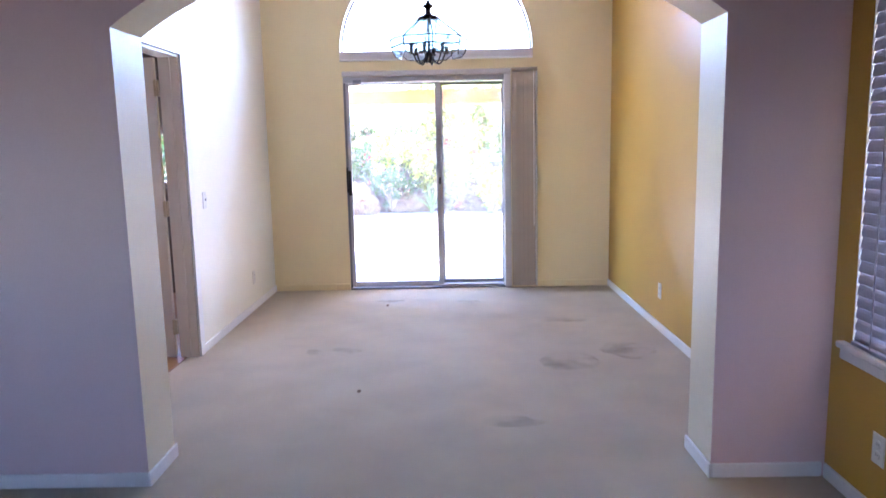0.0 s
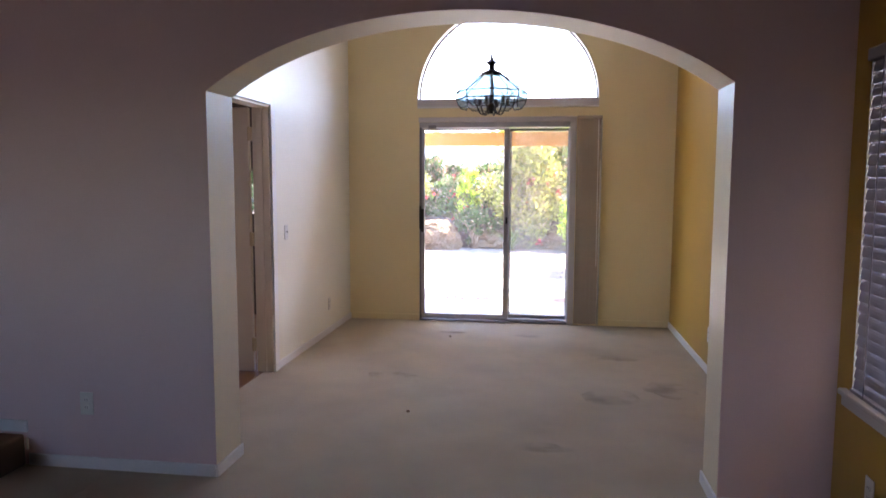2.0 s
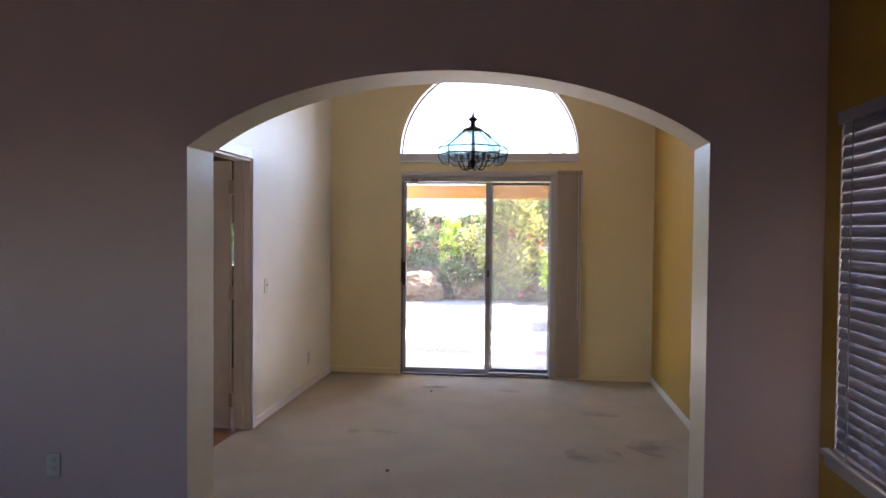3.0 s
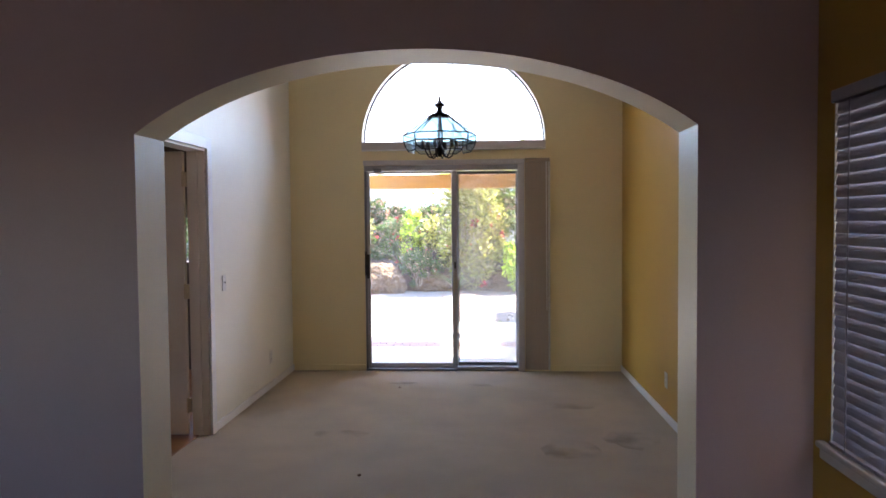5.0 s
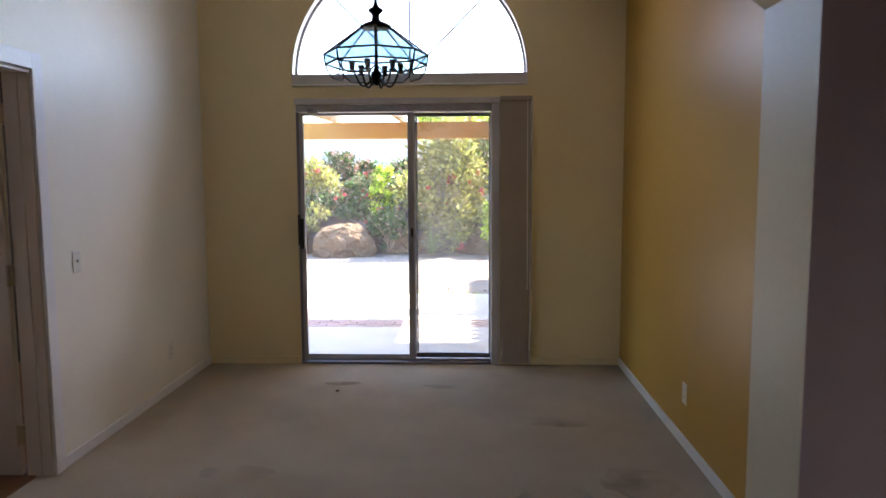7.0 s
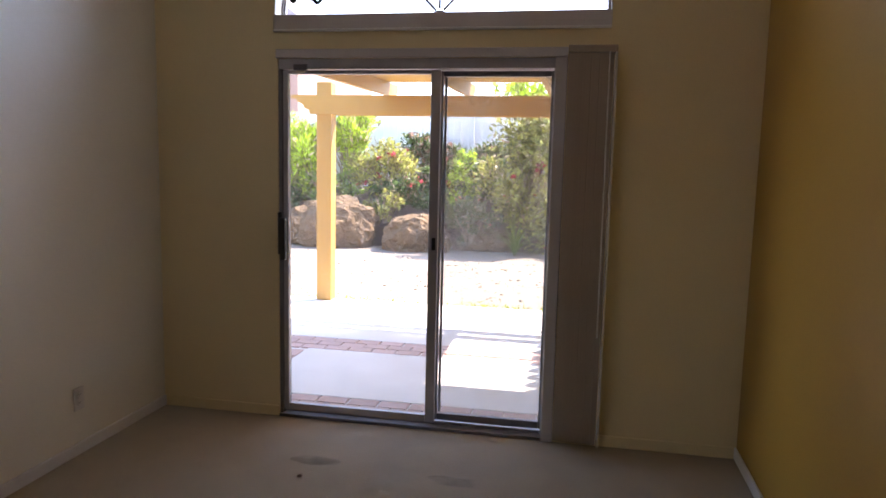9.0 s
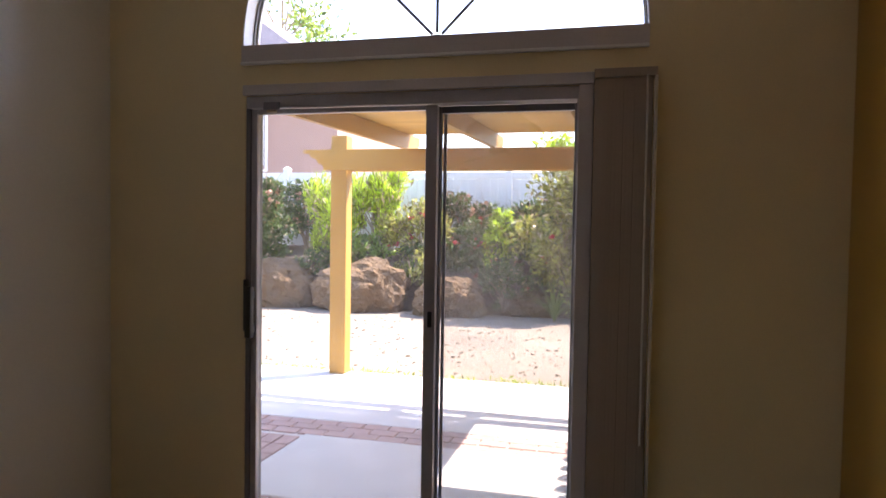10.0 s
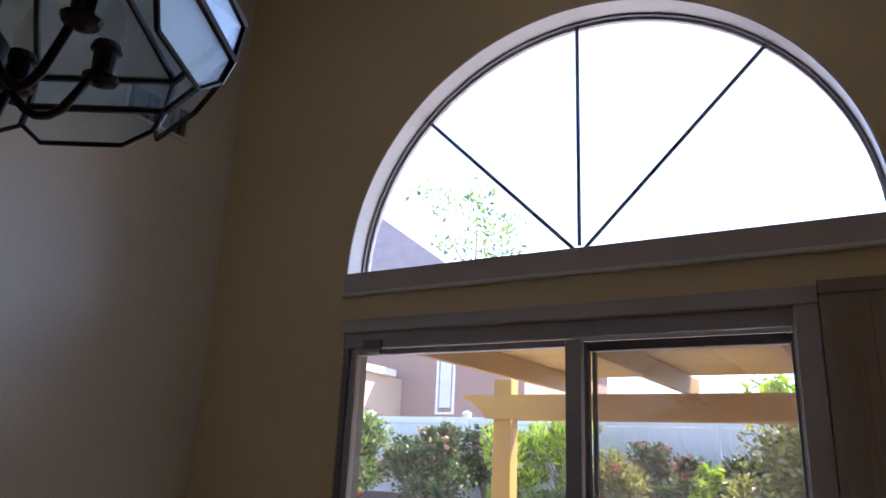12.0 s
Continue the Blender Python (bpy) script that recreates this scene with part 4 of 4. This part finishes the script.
shrub((-3.95, 9.65, 0.68), (0.75, 0.6, 1.75), M_LIME, "bright lime-green shrub in full sun", 13, 5500, 0.13, clumps=22, aspect=4.5, up=1.1)
shrub((-2.95, 10.0, 0.72), (0.85, 0.6, 1.85), M_LIME, "fresh green feathery shrub before the fence", 14, 5500, 0.15, clumps=22, aspect=5.0, up=1.3)
shrub((-2.1, 9.85, 0.7), (0.85, 0.6, 1.15), M_OLIVE, "olive shrub with red and pink flowers", 15, 4800, 0.09, 40, M_FLOWER, clumps=22)
shrub((-1.7, 10.3, 0.78), (0.9, 0.4, 1.25), M_DARKLEAF, "dark shrub with dried pink blossom", 25, 3200, 0.09, 110, M_PINKFLOWER)
shrub((-1.0, 9.65, 0.5), (0.9, 0.6, 1.0), M_DARKLEAF, "dark leggy shrub with bare twigs", 16, 2600, 0.10, 20, M_FLOWER, clumps=22)
shrub((-0.5, 9.55, 0.45), (0.45, 0.4, 1.35), M_LIME, "narrow yellow-green shrub on the bank", 17, 1500, 0.12)
shrub((0.0, 9.9, 0.6), (0.75, 0.6, 1.05), M_DARKLEAF, "dark shrub in the shade of a taller bush", 18, 2000, 0.10, 16, M_FLOWER, clumps=20)
shrub((0.85, 9.15, -0.15), (1.25, 0.85, 2.6), M_OLIVE, "tall olive-green bush with red flowers", 19, 13000, 0.11, 60, M_FLOWER, clumps=34)
shrub((1.45, 10.1, 0.75), (1.0, 0.6, 1.95), M_LEAF, "green bush with dried pink blossom on top", 20, 4500, 0.11, 110, M_PINKFLOWER, clumps=22)
shrub((2.0, 8.6, -0.17), (0.6, 0.5, 1.2), M_LIME, "low yellow-green shrub at the foot of the bank", 21, 2800, 0.12)
shrub((2.9, 9.6, 0.2), (1.0, 0.7, 2.3), M_LEAF, "tall green shrub before the fence", 22, 4500, 0.12, 30, M_FLOWER)
shrub((-4.7, 10.45, 0.85), (1.0, 0.4, 1.45), M_DARKLEAF, "dark green shrub at the fence", 23, 3600, 0.10, 20, M_PINKFLOWER)
shrub((-0.3, 10.45, 0.85), (1.4, 0.35, 1.15), M_DARKLEAF, "dark scrub with dried pink blossom at the fence", 24, 3600, 0.10, 90, M_PINKFLOWER)
shrub((-4.1, 9.3, 0.2), (0.6, 0.35, 0.75), M_DARKLEAF, "small dark shrub between boulders", 26, 1300, 0.08)
shrub((-1.95, 9.2, 0.1), (0.5, 0.35, 0.9), M_OLIVE, "small twiggy shrub between boulders", 27, 900, 0.08)
shrub((-0.25, 8.95, -0.1), (0.6, 0.4, 1.0), M_DARKLEAF, "low dark shrub at the foot of the bank", 28, 1900, 0.09, 8, M_FLOWER)


shrub((-5.35, 9.5, 0.5), (1.0, 0.4, 0.95), M_DARKLEAF, "low dark shrub filling in above the boulders", 41, 2600, 0.09)
shrub((-3.3, 9.5, 0.5), (0.95, 0.4, 0.9), M_LEAF, "low green shrub filling in above the boulders", 42, 2200, 0.09)
shrub((-1.55, 9.55, 0.45), (0.9, 0.4, 0.85), M_DARKLEAF, "low dark shrub with a few red flowers", 43, 2400, 0.09, 12, M_FLOWER)


def strap_plant(at, size, count, seed):
    r = random.Random(seed)
    e = base("strap_leaf_plant", at, "grey-green clump of long arching strap leaves", "plant")
    for i in range(count):
        a, lean, length = r.uniform(0, 6.28), r.uniform(0.15, 1.0), size * r.uniform(0.7, 1.1)
        bm = bmesh.new()
        d, w = Vector((math.cos(a), math.sin(a), 0)), 0.03
        side = Vector((-d.y, d.x, 0))
        prev = None
        for k in range(6):
            u = k / 5
            p = d * (length * lean * u * (0.5 + 0.5 * u)) + Vector((0, 0, length * (u - 0.5 * lean * u * u)))
            ww = w * (1 - u * 0.92) * (0.6 + 0.8 * u if u < 0.4 else 1)
            row = [bm.verts.new(p + side * ww), bm.verts.new(p + Vector((0, 0, -0.008))), bm.verts.new(p - side * ww)]
            if prev:
                bm.faces.new((prev[0], prev[1], row[1], row[0]))
                bm.faces.new((prev[1], prev[2], row[2], row[1]))
            prev = row
        part("leaf", bm, M_LEAF, e)


strap_plant((0.62, 8.55, -0.105), 0.75, 26, 3)
strap_plant((-0.75, 9.4, 0.35), 0.8, 20, 5)
strap_plant((-2.05, 9.3, 0.3), 0.7, 14, 6)

# weeds along the patio edge
r = np.random.default_rng(8)
wx = r.uniform(-3, 2, 420)
wpts = np.stack([wx, 3.82 + np.abs(r.normal(0, 0.10, 420)), np.full(420, -0.088)], 1)
weeds = new("weeds", leaves_mesh("weeds", wpts, np.tile([0, 0, 1.2], (420, 1)), 0.05, M_LIME, 9, 5.0))
tagged(weeds, "sparse dry weeds along the patio edge", "weeds", kind="stuff")
r = np.random.default_rng(18)
dead = np.stack([r.uniform(-7, 3, 700), r.uniform(3.9, 8.9, 700), np.full(700, -0.10)], 1)
litter = new("leaf_litter", leaves_mesh("leaf_litter", dead, np.tile([0.6, 0, 0.1], (700, 1)), 0.026, M_STEM, 10, 2.5))
tagged(litter, "scattered dry leaves and twigs on the dirt", "leaf litter", kind="stuff")

# clods and stones on the dirt
rr = random.Random(21)
bm = bmesh.new()
for i in range(600):
    cx, cy, k = rr.uniform(-6.5, 2.6), rr.uniform(3.95, 8.7), rr.uniform(0.01, 0.03)
    ring = [bm.verts.new((cx + k * rr.uniform(0.8, 1.3) * math.cos(a), cy + k * rr.uniform(0.8, 1.3) * math.sin(a), -0.107)) for a in (0, 1.26, 2.51, 3.77, 5.03)]
    mid = [bm.verts.new((cx + (v.co.x - cx) * 0.7, cy + (v.co.y - cy) * 0.7, -0.107 + k * rr.uniform(0.4, 0.9))) for v in ring]
    bm.faces.new(mid)
    for j in range(5):
        bm.faces.new((ring[j], ring[(j + 1) % 5], mid[(j + 1) % 5], mid[j]))
solid("dirt_clods", bm, M_DIRT, "scattered clods and small stones on the dry dirt", "clods", kind="stuff")

# ---------------------------------------------------------------- neighbour's house
nb = base("neighbour_house", (-12, 20, -0.2), "two-storey pinkish stucco house with a grey hipped roof", "house")
part("wall", box(-20, 3.8, 0, 9, 0, 6.29), M_STUCCO, nb)
bm = bmesh.new()
eave = [(-20.6, -0.6, 6.3), (4.4, -0.6, 6.3), (4.4, 9.6, 6.3), (-20.6, 9.6, 6.3)]
ridge = [(-9.5, 4.5, 13.3), (-6.1, 4.5, 13.3)]
vs = [bm.verts.new(p) for p in eave + ridge]
for q in ((0, 1, 5, 4), (1, 2, 5), (2, 3, 4, 5), (3, 0, 4), (3, 2, 1, 0)):
    bm.faces.new([vs[i] for i in q])
part("roof", bm, M_SHINGLE, nb)
part("fascia", box(-20.6, 4.4, -0.66, -0.605, 6.12, 6.32, 0.01), M_TRIM, nb)
for x0, x1, z0, z1 in ((0.42, 1.0, 3.6, 5.7), (-7.4, -6.0, 4.0, 5.6)):
    w = part("window", box(x0, x1, -0.02, -0.002, z0, z1), M_ALUDARK, nb)
    part("pane", box(x0 + 0.06, x1 - 0.06, -0.035, -0.021, z0 + 0.06, z1 - 0.06), M_PALEBLIND, w, "window with a pale blind")
    part("frame", box(x0 - 0.1, x0, -0.05, -0.001, z0 - 0.1, z1 + 0.1, 0.01), M_TRIM, w)
    part("frame", box(x1, x1 + 0.1, -0.05, -0.001, z0 - 0.1, z1 + 0.1, 0.01), M_TRIM, w)
    part("sill", box(x0 - 0.1, x1 + 0.1, -0.08, -0.001, z0 - 0.18, z0 - 0.101, 0.01), M_TRIM, w)
low = part("low_wing", box(-6, -1.2, -2.6, -0.001, 0, 4.7), M_STUCCOLIGHT, nb, "lower tan stucco wing with a flat white fascia")
part("wing_fascia", box(-6.2, -1.0, -2.8, -0.7, 4.701, 4.95, 0.01), M_TRIM, low)


def tree(at, height, spread, material, label, seed, count=5000, leaf=0.25):
    r = np.random.default_rng(seed)
    rr = random.Random(seed)
    e = base("tree", at, label, "tree")
    bm = bmesh.new()
    add_tube(bm, [(0, 0, 0), (0.1, 0.05, height * 0.3), (-0.05, 0.1, height * 0.55), (0.05, 0, height * 0.8)], [0.2, 0.15, 0.1, 0.04], 8)
    tips = []
    for i in range(18):
        a, z0 = rr.uniform(0, 6.28), height * rr.uniform(0.35, 0.75)
        L = spread * rr.uniform(0.5, 1.0)
        tip = Vector((L * math.cos(a), L * math.sin(a), min(height * 0.97, z0 + height * rr.uniform(0.05, 0.28))))
        add_tube(bm, [(0, 0, z0), tip * 0.5 + Vector((0, 0, z0 * 0.5 + 0.1)), tip], [0.06, 0.04, 0.015], 6)
        tips.append(tip)
    part("trunk", bm, M_STEM, e)
    cc = np.array([tuple(p) for p in tips] + [tuple(p * 0.6 + Vector((0, 0, p.z * 0.38))) for p in tips])
    which = r.integers(0, len(cc), count)
    v = r.normal(0, 1, (count, 3))
    v /= np.linalg.norm(v, axis=1, keepdims=True)
    pts = cc[which] + v * (r.uniform(0, 1, (count, 1)) ** 0.5) * np.array([0.42, 0.42, 0.30]) * spread
    c = new("crown", leaves_mesh("crown", pts, v + [0, 0, 0.3], leaf, material, seed + 1))
    c.parent = e


tree((-16.2, 31, -0.2), 16.5, 3.2, M_LEAF, "tall green tree behind the neighbour's roof", 31, 2600, 0.24)
tree((1.1, 15.5, -0.2), 4.0, 1.4, M_LIME, "yellow-green tree beyond the fence", 32, 3500, 0.16)
tree((3.8, 17, -0.2), 4.1, 1.6, M_LEAF, "green tree beyond the fence", 33, 3500, 0.18)
